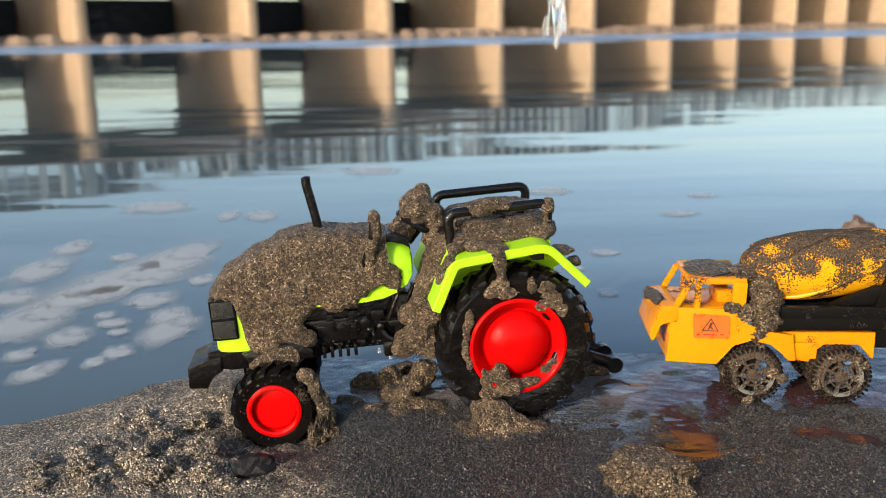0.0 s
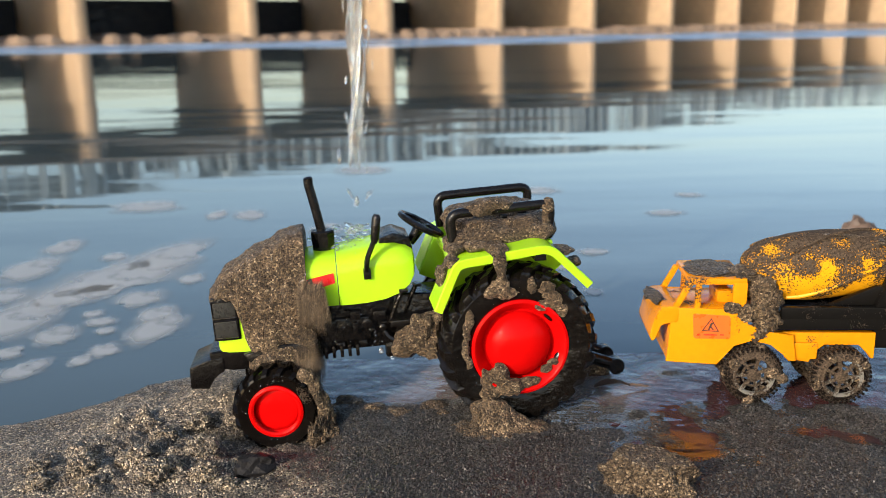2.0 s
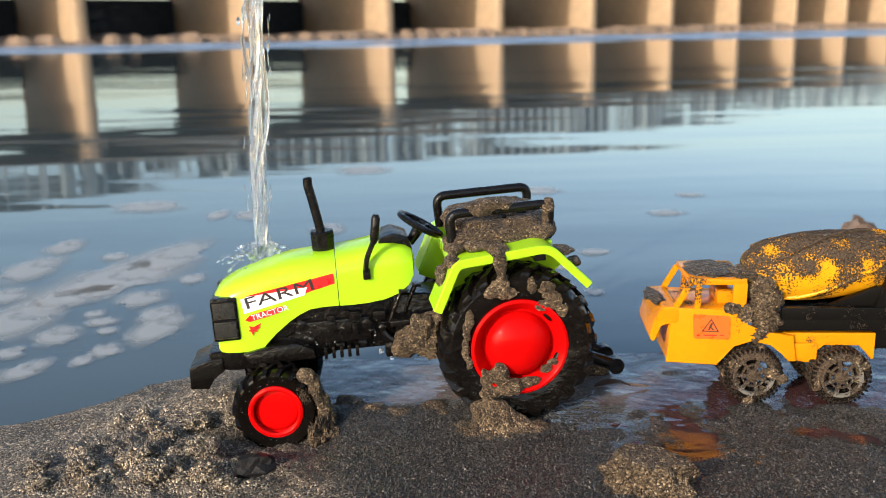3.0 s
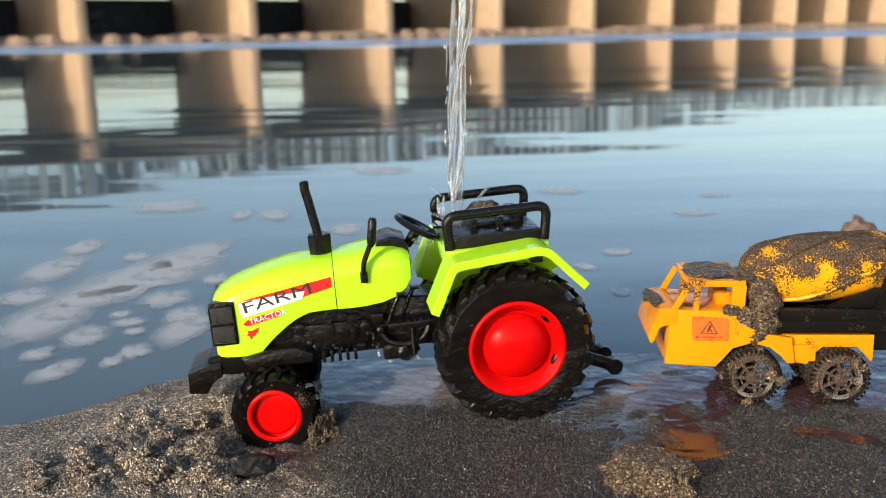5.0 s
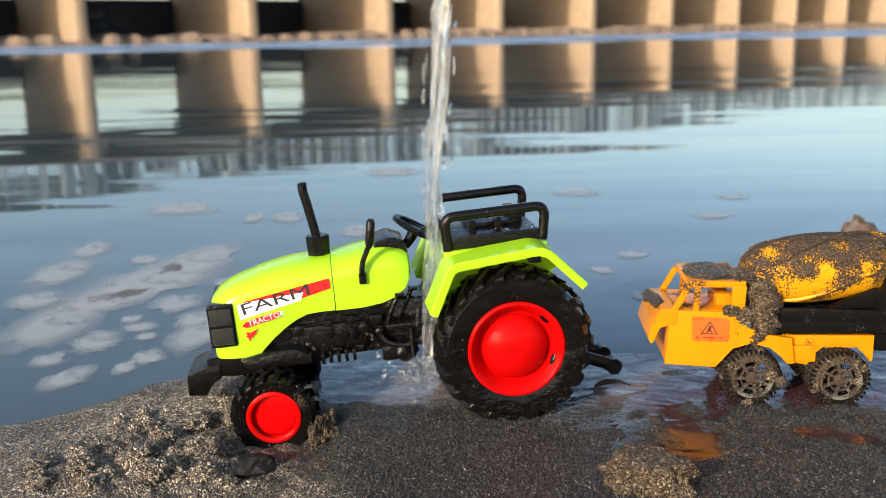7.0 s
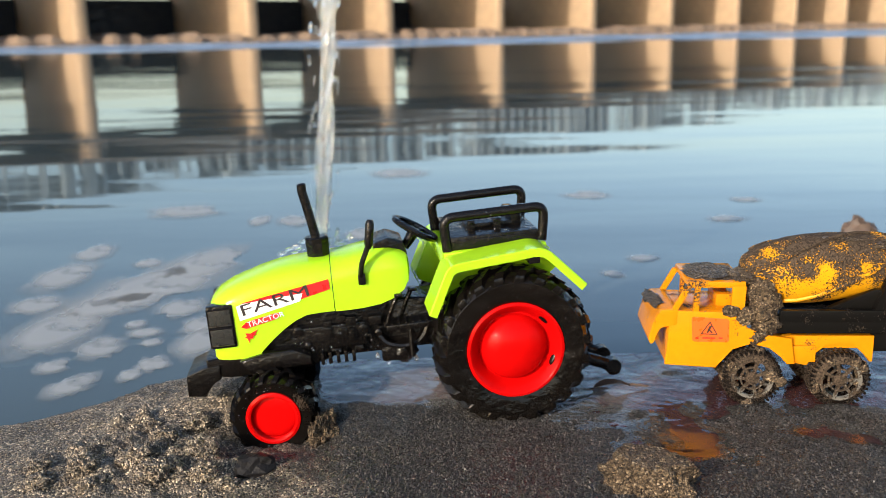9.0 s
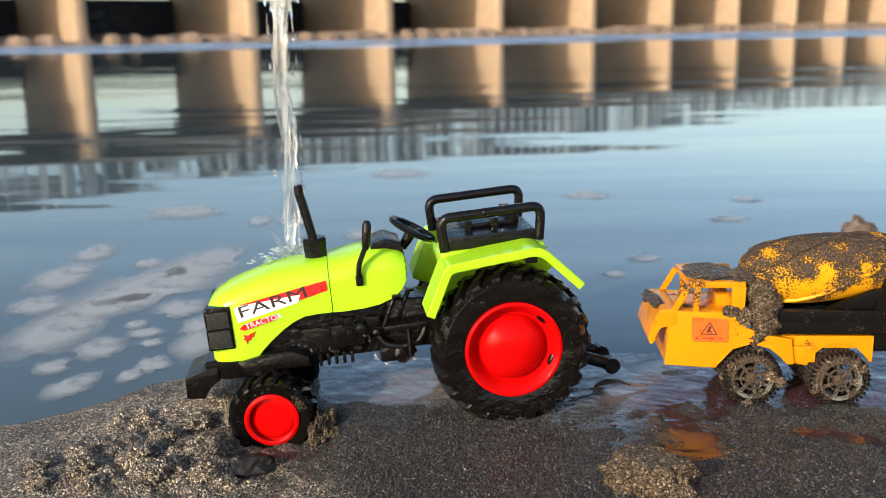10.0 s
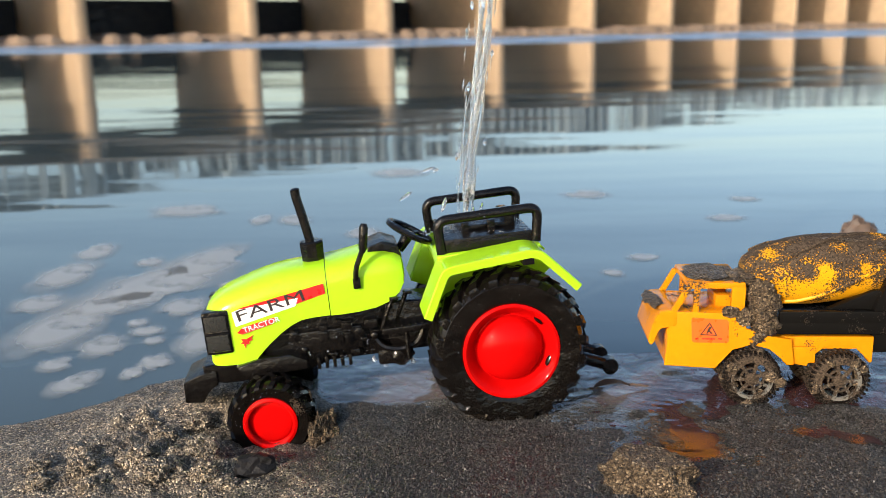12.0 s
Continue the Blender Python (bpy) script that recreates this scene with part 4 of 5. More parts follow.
def truck_wheel(e):
    bm = bmesh.new()
    R = 12.6
    lathe(bm, [(8.2, 11), (R - 1.5, 10.2), (R, 11.5), (R, 18.6), (R - 1.2, 19.8), (9.4, 20), (8.2, 19)], 40, closed=True)
    part("tyre", bm, TYREM, e, "small black tyre caked with sand")
    mesh = None
    for i in range(36):
        if mesh is None:
            bm = bmesh.new()
            box(bm, R - 0.6, R + 1.1, 10.6, 15.0, -0.6, 0.6, 0.25)
            box(bm, R - 1.4, R + 0.9, 15.4, 19.8, 0.3, 1.5, 0.25)
            ob = part("tread_block", bm, TYREM, e)
            mesh = ob.data
        else:
            ob = new("tread_block", mesh)
            ob.parent = e
        ob.matrix_local = Matrix.Rotation(2 * math.pi * i / 36, 4, 'Y')
    bm = bmesh.new()
    lathe(bm, [(9.6, 19.2), (9.6, 20.3), (8.2, 20.3), (8.0, 19.0)], 40, closed=True)
    lathe(bm, [(3.2, 18.2), (3.2, 19.8), (2.2, 20.4), (0, 20.4)], 24)
    for i in range(7):
        box(bm, 2.6, 8.6, 18.4, 19.9, -0.75, 0.75, 0.3, Matrix.Rotation(2 * math.pi * i / 7, 4, 'Y'))
    lathe(bm, [(5.6, 18.4), (5.6, 19.7), (4.9, 19.7), (4.9, 18.4)], 30, closed=True)
    part("rim", bm, RIMM, e, "silver seven-spoke rim specked with sand")


def build_truck():
    e = empty("toy_mixer_truck", truck_pose(), "amber toy concrete-mixer truck caked with sand on a wet ledge", "toy truck")
    W = 18.0
    arch = [(36.5, 17), (34.5, 20.5), (29.5, 26.5), (21, 29.2), (12.5, 27), (7, 22.5), (4.5, 18.8)]
    bm = bmesh.new()
    prism(bm, [(60, 18.5), (59.0, 30), (58, 44.6), (24.5, 43.5), (24, 36), (14, 32.5), (3, 31.5), (1, 19)] + arch[::-1], W - 1.6, W, 0.4)
    prism(bm, [(60, 18.5), (59.0, 30), (58, 44.6), (24.5, 43.5), (24, 36), (14, 32.5), (3, 31.5), (1, 19)] + arch[::-1], -W, -W + 1.6, 0.4)
    box(bm, 24.5, 57.5, -W + 1.2, W - 1.2, 42.4, 44.2, 0.3)
    box(bm, 24.5, 26.5, -W + 1.2, W - 1.2, 28, 44, 0.3)
    box(bm, 57.4, 59.0, -W + 1.2, W - 1.2, 19, 36, 0.3)
    box(bm, 36, 59.0, -W + 1.2, W - 1.2, 18.0, 19.6, 0.3)
    part("cab_body", bm, CABY, e, "glossy amber plastic cab body")
    bm = bmesh.new()
    prism(bm, rounded_poly([(55, 45.4), (63.0, 45.0), (65.5, 40), (68.0, 31.0), (66.6, 28.0), (64.8, 30.0), (63.4, 36.4), (60.5, 37.6), (55, 37.6)]), -W + 0.2, W + 0.3, 0.5)
    part("bonnet_lip", bm, CABY, e)
    bm = bmesh.new()
    box(bm, 24.6, 50.5, -W + 0.3, W - 0.3, 55.0, 58.2, 1.2)
    part("cab_roof", bm, CABY, e)
    for s in (1, -1):
        for x0, x1, t0, t1, w in ((56.6, 50.0, 44, 56, 3.0), (46.6, 46.2, 44, 56, 2.6), (28, 27.6, 43, 56, 6.2)):
            bm = bmesh.new()
            a, b = sorted((s * (W - 2.4), s * (W - 0.2)))
            prism(bm, [(x0 + w / 2, t0), (x1 + w / 2, t1), (x1 - w / 2, t1), (x0 - w / 2, t0)], a, b, 0.35)
            part("pillar", bm, CABY, e)
    bm = bmesh.new()
    box(bm, 27, 36, -9, 9, 44, 50, 1.0)
    part("cab_seat", bm, CABY, e)
    bm = bmesh.new()
    prism(bm, [(5, 31.5), (5, 19), (-6, 17), (-7.5, 22), (-13, 27), (-20, 28.5), (-27, 27), (-32, 22), (-33.5, 19), (-35, 19), (-35, 31.5)], 12.5, 14.5, 0.4)
    prism(bm, [(5, 31.5), (5, 19), (-6, 17), (-7.5, 22), (-13, 27), (-20, 28.5), (-27, 27), (-32, 22), (-33.5, 19), (-35, 19), (-35, 31.5)], -14.5, -12.5, 0.4)
    box(bm, -35, 5, -13, 13, 25, 31, 0.5)
    box(bm, -9, 4, 13.5, 16, 19, 27, 0.8)
    part("rear_body", bm, CABY, e)
    bm = bmesh.new()
    box(bm, -64, 11, -W + 1, W - 0.6, 33.5, 39.5, 0.6)
    box(bm, -64, 9, W - 3, W + 0.2, 39.0, 44.6, 0.5)
    box(bm, -64, 9, -W, -W + 3, 39.0, 44.6, 0.5)
    box(bm, -64, -35, -12, 12, 23, 34, 0.8)
    part("frame_rail", bm, RAILM, e, "black plastic frame dusted with sand")
    for s in (1, -1):
        bm = bmesh.new()
        a, b = sorted((s * 12, s * 17.0))
        prism(bm, [(-33, 44), (-40, 64), (-50, 66), (-56, 44)], a, b, 0.6)
        part("drum_stand", bm, RAILM, e)
        bm = bmesh.new()
        a, b = sorted((s * 9, s * 13))
        prism(bm, [(-14, 44), (-34, 53), (-38, 53), (-38, 44)], a, b, 0.5)
        part("drum_cradle", bm, RAILM, e)
    # drum
    dr = new("drum")
    dr.parent = e
    dr.matrix_local = pose(0.0225, 0, 0.0570, 0, 5.5, 0)
    bm = bmesh.new()
    prof = [(0.0, 0.0), (7.0, 0.2), (9.0, 1.5), (11.5, 6), (14.2, 14), (15.7, 22), (16.2, 30), (16.0, 40), (14.8, 52), (12.5, 64), (10.0, 72), (9.4, 76), (10.6, 78), (10.6, 80), (0, 80)]
    lathe(bm, prof, 64)
    bmesh.ops.transform(bm, matrix=Matrix.Rotation(radians(90), 4, 'Z'), verts=bm.verts)
    part("drum_shell", bm, DRUMY, dr, "yellow mixer drum crusted with drying mud")

    def rad(s):
        for (r0, s0), (r1, s1) in zip(prof, prof[1:]):
            if s0 <= s <= s1:
                return r0 + (r1 - r0) * (s - s0) / max(1e-6, s1 - s0)
        return 9.0
    for k in range(4):
        bm = bmesh.new()
        pts = []
        for i in range(30):
            s = 5 + 62 * i / 29
            a = radians(90 * k + 20) + 1.5 * i / 29
            r = rad(s) + 0.2
            pts.append((-s, r * math.cos(a), r * math.sin(a)))
        tube(bm, pts, 1.0, 8)
        part("drum_rib", bm, DRUMY, dr)
    # sign
    d = part("sign", flat(rounded_poly([(48.6, 41.8), (31.6, 40.6), (31.2, 29.4), (47.8, 29.8)]), W + 0.02, 0.15), SIGN, e, "orange warning sticker with a black triangle")
    tri = [(40.2, 39.6), (44.4, 33.4), (36.4, 33.0)]
    c = (sum(p[0] for p in tri) / 3, sum(p[1] for p in tri) / 3)
    bm = bmesh.new()
    for i in range(3):
        a, b = tri[i], tri[(i + 1) % 3]
        ins = [(c[0] + (p[0] - c[0]) * 0.78, c[1] + (p[1] - c[1]) * 0.78) for p in (a, b)]
        prism(bm, [a, b, ins[1], ins[0]], W + 0.18, W + 0.26, 0)
    part("triangle", bm, INK, d)
    bm = bmesh.new()
    prism(bm, [(41.6, 34.0), (40.4, 37.4), (39.2, 37.2), (40.0, 35.6), (38.6, 34.0), (39.6, 34.0), (40.4, 35.0), (40.8, 34.0)], W + 0.18, W + 0.27, 0)
    part("pictogram", bm, INK, d)
    bm = bmesh.new()
    for x0, x1 in ((46.4, 44.8), (43.4, 37.4), (36.0, 34.2)):
        prism(bm, [(x0, 31.9), (x1, 31.8), (x1, 31.2), (x0, 31.3)], W + 0.18, W + 0.26, 0)
    part("print_line", bm, STICKER, d)
    # wheels
    wh = None
    for x, z, turn in ((20, 12.4, 0), (-19.6, 11.8, 25)):
        for s in (0, 180):
            w = new("truck_wheel")
            w.parent = e
            w.matrix_local = pose(x * 0.001, 0, z * 0.001, 0, turn, s)
            if wh is None:
                truck_wheel(w)
                wh = w
            else:
                for ch in list(wh.children):
                    o = ch.copy()
                    scene.collection.objects.link(o)
                    o.parent = w
                    o.matrix_local = ch.matrix_local
        rnd = random.Random(int(x) + 60)
        cake = []
        for q in range(15):
            a = radians(rnd.uniform(-40, 230) if q < 10 else rnd.uniform(0, 360))
            r = rnd.uniform(8.5, 12.6)
            g = rnd.uniform(1.6, 3.0)
            cake.append(((x + r * math.cos(a), 18.6 + rnd.uniform(-2.5, 0.8), z + r * math.sin(a)), (g * 1.2, 1.5, g)))
        part("caked_sand", fused(cake, int(x) + 80, 0.7), MUD, e, "damp sand caked on the wheel", sharp=80)
        bm = bmesh.new()
        tube(bm, [(x, -16, z), (x, 16, z)], 2.2, 10)
        part("axle", bm, BLACK, e)
    # sand that clings to the truck
    clods = [((17, 14, 52), (6, 5, 6)), ((16, 16, 45), (5.5, 5, 6)), ((14.5, 15.5, 38), (6, 5, 6)), ((18.5, 15, 32), (5, 4, 4.5)), ((12, 12, 48), (5, 6, 5)),
             ((38, 0, 58.4), (11, 15, 1.6)), ((25, 6, 58), (7, 10, 2.6)), ((31, 18, 44.5), (4, 1.6, 2.6)), ((24, 18, 42), (4, 2, 4)), ((18, 0, 48), (6, 14, 9)),
             ((64, 0, 45.4), (4, 12, 0.9)), ((-36, 2, 71.5), (10, 9, 2.4)), ((-50, 3, 74), (11, 10, 2.2)), ((-20, 1, 75.0), (14, 7, 1.2))]
    for i, (c, r) in enumerate(clods):
        bm = bmesh.new()
        blob(bm, c, r, 0.35, 2.0, 4, i + 0.5, 0.16)
        part("sand_clod", bm, MUD, e, "clinging clod of damp sand")
    return e


def rounded_poly(poly, r=0.8):
    """A flat polygon with its corners cut round."""
    k = len(poly)
    out = []
    for i in range(k):
        p, q, n = (Vector((*poly[j % k], 0)) for j in (i, i - 1, i + 1))
        for o in (q, n):
            d = (o - p)
            out.append(tuple((p + d.normalized() * min(r, d.length * 0.3)).xy))
    return out


truck = build_truck()


# ---- sand and mud on the tractor ----
T0 = tractor_pose(0.0004, 0.0011, -0.85)
MUD_STATIONS = [(41, 17, 72, 78), (45, 18.6, 69, 79.5), (52, 18.9, 68, 80.8), (60, 18.8, 64, 80.2), (66, 18.7, 59, 79.2), (72, 18.6, 53, 78.6), (82, 18.4, 53, 77.8), (92, 18.4, 51, 77.4), (100, 18.4, 45, 76.5), (106, 18.8, 29, 75), (112, 19.4, 26, 73), (117, 18.8, 33, 71.8), (123, 17.8, 56, 70), (128, 16.6, 62, 67.6), (134, 14, 61, 62)]
MUD_TOP = [(41, 1.5), (50, 4), (60, 5.5), (72, 8.5), (86, 10.5), (100, 10), (112, 8), (122, 5), (134, 2.5)]


def lerp_rows(rows, x):
    for a, b in zip(rows, rows[1:]):
        if x <= b[0]:
            t = max(0.0, (x - a[0]) / (b[0] - a[0]))
            return [p + (q - p) * t for p, q in zip(a[1:], b[1:])]
    return list(rows[-1][1:])


def mud_point(x, t, inner):
    w, zl, zt = lerp_rows(MUD_STATIONS, x)
    th = lerp_rows(MUD_TOP, x)[0]
    zl += 4.5 * noise.noise(Vector((x * 0.11, t * 2, 7))) + 2.5 * noise.noise(Vector((x * 0.4, t, 2)))
    a = math.pi * t
    c, s = math.cos(a), math.sin(a)
    y = w * (abs(c) ** 0.4) * (1 if c >= 0 else -1)
    z = zl + (zt - zl) * abs(s) ** 0.6
    if inner:
        return Vector((x, y * 0.85, z - 3))
    edge = min(1.0, abs(s) / 0.18)
    v = Vector((x * 0.09, y * 0.09, z * 0.09))
    bump = 1.0 * noise.noise(v * 1.2) + 0.75 * noise.noise(v * 3.5) + 0.40 * noise.noise(v * 8) + 0.25 * noise.noise(v * 14)
    k = 0.6 + (2.4 + 1.2 * bump) * edge
    return Vector((x + 0.5 * bump, y + (1 if c >= 0 else -1) * k * abs(c) ** 0.5, z + (th * s ** 1.5 + 1.3 * bump * edge) * abs(s) ** 0.6))


mud_moves = []


def mud_shell(x0, x1, t0, t1, when, side):
    """One slab of the mud that caps the bonnet; it slides off when the water reaches it."""
    nx, nt_ = max(6, int((x1 - x0) / 0.8)), max(8, int((t1 - t0) * 56))
    bm = bmesh.new()
    o = [[bm.verts.new(mud_point(x0 + (x1 - x0) * i / nx, t0 + (t1 - t0) * j / nt_, False)) for j in range(nt_ + 1)] for i in range(nx + 1)]
    n = [[bm.verts.new(mud_point(x0 + (x1 - x0) * i / nx, t0 + (t1 - t0) * j / nt_, True)) for j in range(nt_ + 1)] for i in range(nx + 1)]
    for i in range(nx):
        for j in range(nt_):
            bm.faces.new((o[i][j], o[i + 1][j], o[i + 1][j + 1], o[i][j + 1]))
            bm.faces.new((n[i][j], n[i][j + 1], n[i + 1][j + 1], n[i + 1][j]))
    for i in range(nx):
        for j in (0, nt_):
            bm.faces.new((o[i][j], o[i + 1][j], n[i + 1][j], n[i][j]))
    for j in range(nt_):
        for i in (0, nx):
            bm.faces.new((o[i][j], o[i][j + 1], n[i][j + 1], n[i][j]))
    mud_thing(bm, when, side)


def mud_thing(bm, when, side, base=None, label="damp brown sand caked on the toy tractor"):
    c = sum((v.co for v in bm.verts), Vector()) / len(bm.verts)
    bmesh.ops.translate(bm, vec=-c, verts=bm.verts)
    ob = part("mud_clod", bm, MUD, sharp=80)
    m = (T0 if base is None else base) @ Matrix.Translation(c * 0.001)
    ob.matrix_world = m
    tagged(ob, label, "mud", "mud on the tractor")
    mud_moves.append((ob, m, when, side))


def mud_mass(lumps, when, side, seed, base=None, label="damp brown sand caked on the toy tractor", voxel=1.1):
    mud_thing(fused(lumps, seed, voxel), when, side, base, label)


def build_mud():
    cuts = [53, 60, 69, 79, 90, 101, 111, 121, 134]
    when = [1.58, 1.66, 1.72, 1.84, 2.04, 2.26, 2.42, 2.50]
    for i, (a, b) in enumerate(zip(cuts, cuts[1:])):
        mud_shell(a, b, 0.004, 0.18, when[i] + 0.08, 1)
        mud_shell(a, b, 0.18, 0.34, when[i] + 0.04, 1)
        mud_shell(a, b, 0.34, 0.66, when[i], 1 if i % 2 else -1)
        mud_shell(a, b, 0.66, 0.996, when[i] + 0.04, -1)
    # steering wheel, footboard and step
    mud_mass([((38, 3, 92), (8, 9, 8)), ((36, 2, 97.5), (6, 6, 5)), ((44, 2, 84), (6, 8, 6)), ((31, 4, 88), (6, 7, 8)), ((34, 2, 101), (3.4, 4, 3.4))], 0.42, 1, 1)
    mud_mass([((30, 6, 80), (5.5, 8, 8)), ((29, 14, 70), (6, 8, 9)), ((26, 18, 76), (5, 6, 7)), ((31, 10, 66), (6, 8, 8))], 0.70, 1, 2)
    mud_mass([((33, 16, 60), (8, 8, 9)), ((38, 19, 52), (8, 7, 7)), ((29, 20, 54), (6, 6, 9)), ((45, 18, 47), (6, 5, 5)), ((36, 22, 46), (7, 5, 5))], 1.02, 1, 3)
    mud_mass([((40, 19, 42), (7, 6, 6)), ((45, 19, 35), (8, 6, 6)), ((37, 21, 31), (6, 4, 5)), ((50, 17, 31), (5, 5, 4)), ((31, 18, 42), (4, 5, 8))], 3.45, 1, 4)
    mud_mass([((57.8, 22, 90), (2.6, 2.6, 8.5)), ((59.5, 21.8, 83), (2.4, 2.4, 5)), ((61.5, 21.5, 77), (2.8, 2.4, 5)), ((62, 20, 71), (5, 3, 5))], 1.75, 1, 5, voxel=0.8)
    mud_mass([((58, 20, 70), (6, 3, 8)), ((52, 19, 66), (5, 2.5, 6)), ((66, 19.5, 64), (7, 3, 6))], 1.55, 1, 6)
    mud_mass([((104, 19, 33), (9, 4, 6)), ((95, 17, 40), (7, 3.5, 6)), ((112, 19, 32), (7, 4, 5)), ((99, 18, 46), (6, 3.5, 6))], 2.45, 1, 7)
    mud_mass([((91, 33, 22), (3.5, 4, 8)), ((88, 32, 13), (4, 5, 7)), ((94, 34, 29), (4, 3, 4))], 4.0, 1, 8, voxel=0.9)
    # seat and side bars
    mud_mass([((14, -4, 87), (11, 13, 5)), ((0, 2, 88), (11, 14, 5)), ((-12, -2, 87), (9, 15, 4.5)), ((20, 4, 84), (5, 14, 6)), ((-2, -16, 87), (15, 7, 5)), ((4, 6, 92), (8, 6, 4)), ((-16, 6, 84), (6, 13, 5))], 3.8, -1, 9)
    mud_mass([((8, 17, 84.5), (12, 8, 4.5)), ((-8, 18, 84.5), (11, 7.5, 4.6)), ((2, 25.5, 81), (17, 4, 4.5)), ((-15, 25, 81.5), (8, 4.5, 4)), ((15, 25, 80), (8, 4, 4.5)), ((22, 22, 78), (5, 6, 6)), ((-20, 14, 81), (5, 10, 4))], 3.65, 1, 10)
    mud_mass([((6, 23.5, 95.5), (8, 3.6, 3.4)), ((12, 23, 94), (6, 3.6, 3.4)), ((0, 23, 95), (5, 3.2, 2.6))], 3.9, 1, 11, voxel=0.8)
    mud_mass([((-19.5, 23.5, 92.5), (3.0, 3.2, 4.0)), ((-19, 23.5, 87), (2.4, 2.4, 3))], 3.8, 1, 12, voxel=0.8)
    mud_mass([((4, -10, 87), (8, 6, 4)), ((12, -8, 86), (5, 5, 3))], 5.7, -1, 30)
    # mudguard and wheel
    mud_mass([((7, 37, 79), (5, 9, 2.2)), ((12, 31, 79.5), (9, 7, 2.4)), ((7, 44.5, 74), (2.8, 1.8, 7)), ((7, 43.5, 64), (4.0, 2.0, 5)), ((4, 43.2, 60), (5, 1.6, 2.6)), ((11, 43.2, 61), (4, 1.6, 3))], 4.0, 1, 13, voxel=0.8)
    mud_mass([((26, 36, 75), (4, 8, 3)), ((31, 34, 68), (3, 7, 5)), ((24, 30, 79), (4, 6, 2.5))], 3.7, 1, 14, voxel=0.9)
    mud_mass([((-22, 34, 75), (6, 8, 1.6)), ((-27, 36, 70), (4, 6, 1.4))], 4.1, 1, 15, voxel=0.8)
    mud_mass([((-13, 42.3, 60), (5, 1.6, 4)), ((-17, 42.3, 55), (4, 1.6, 5)), ((-20, 42, 50), (2.5, 1.4, 3.5)), ((-7, 43, 62.5), (2.0, 1.4, 4.5)), ((-11, 42.2, 53), (3, 1.2, 3))], 4.2, 1, 16, voxel=0.7)
    mud_mass([((21, 42.5, 50), (2.0, 1.3, 5)), ((23, 42.5, 44), (1.8, 1.3, 5)), ((24, 42.4, 36), (1.7, 1.2, 5)), ((22.5, 42.4, 29), (1.8, 1.2, 4))], 4.2, 1, 17, voxel=0.7)
    mud_mass([((9.5, 43.5, 24), (4.4, 3.2, 5.0)), ((5, 43.5, 17), (6, 2.6, 4)), ((-4, 42.4, 18), (5, 2.0, 2.6)), ((14, 42.5, 15), (5, 2.2, 4)), ((16, 42.2, 22), (2, 1.4, 5))], 4.05, 1, 18, voxel=0.8)
    mud_mass([((-7, 41.2, 34), (1.5, 1.4, 3.5)), ((-4.5, 41.5, 29.5), (2.4, 1.3, 1.8)), ((-9, 41, 39), (1.2, 1.2, 2.4))], 4.0, 1, 19, voxel=0.6)
    mud_mass([((-15, 41.6, 26), (3.0, 1.4, 1.6)), ((-12, 41.6, 23), (2.6, 1.4, 1.8))], 4.0, 1, 20, voxel=0.6)
    w = Matrix.Identity(4)
    heap = "loose heap of damp sand beside the tractor wheel"
    mud_mass([((24, 372, -5), (13, 8, 8)), ((12, 369, -7), (12, 9, 5)), ((36, 370, -7), (12, 9, 5)), ((20, 374, 1), (9, 5, 7)), ((4, 369, -8), (9, 7, 4)), ((26, 362, -8), (14, 8, 4))], 4.1, 0, 21, w, heap)
    mud_mass([((-20, 403, -1), (5, 5, 5)), ((-14, 405, 3), (4, 4, 4)), ((-26, 408, -3), (5, 5, 4)), ((-22, 396, -6), (6, 6, 4)), ((-12, 398, -6), (6, 6, 4))], 0.95, 0, 22, w, heap, 0.9)
    mud_mass([((-28, 421, 0), (6, 6, 6)), ((-11, 425, 1), (6, 6, 7)), ((-40, 425, -4), (6, 6, 6)), ((-20, 438, -3), (6, 5, 5)), ((-18, 420, -4), (9, 6, 4))], 0.90, 0, 23, w, heap)
    mud_mass([((-46, 402, -7), (7, 7, 5)), ((-33, 394, -7), (7, 6, 4)), ((-52, 398, -9), (6, 6, 4))], 3.6, 0, 24, w, heap)
    mud_mass([((-22, 389, -6), (6, 6, 3.5)), ((-6, 398, -7), (8, 7, 4)), ((-2, 388, -7), (6, 5, 3))], 3.8, 0, 25, w, heap)
    mud_mass([((66, 432, 1), (7, 6, 8)), ((76, 436, -3), (9, 5, 4)), ((61, 428, -3), (5, 5, 6))], 3.5, 0, 26, w, heap)


def mud_rows(m, when, side):
    """Hangs on, slips, drops and sinks into the soaked sand."""
    def at(dx, dy, dz, tip):
        return Matrix.Translation((dx, dy, dz)) @ m @ pose(0, 0, 0, tip * 0.6, tip, 0)
    if side == 0:
        return [(0, m), (when, m), (when + 0.35, at(0, 0, -0.010, 4)), (when + 0.7, at(0, 0, -0.045, 6)), (12.0, at(0, 0, -0.045, 6))]
    k = -1 if side > 0 else 1
    low = -0.06 - m.translation.z
    return [(0, m), (when, m), (when + 0.07, at(-0.002, k * 0.005, -0.004, 6)), (when + 0.16, at(-0.004, k * 0.012, low * 0.40, 14)), (when + 0.26, at(-0.006, k * 0.016, low, 30)), (12.0, at(-0.006, k * 0.020, low, 40))]


build_mud()


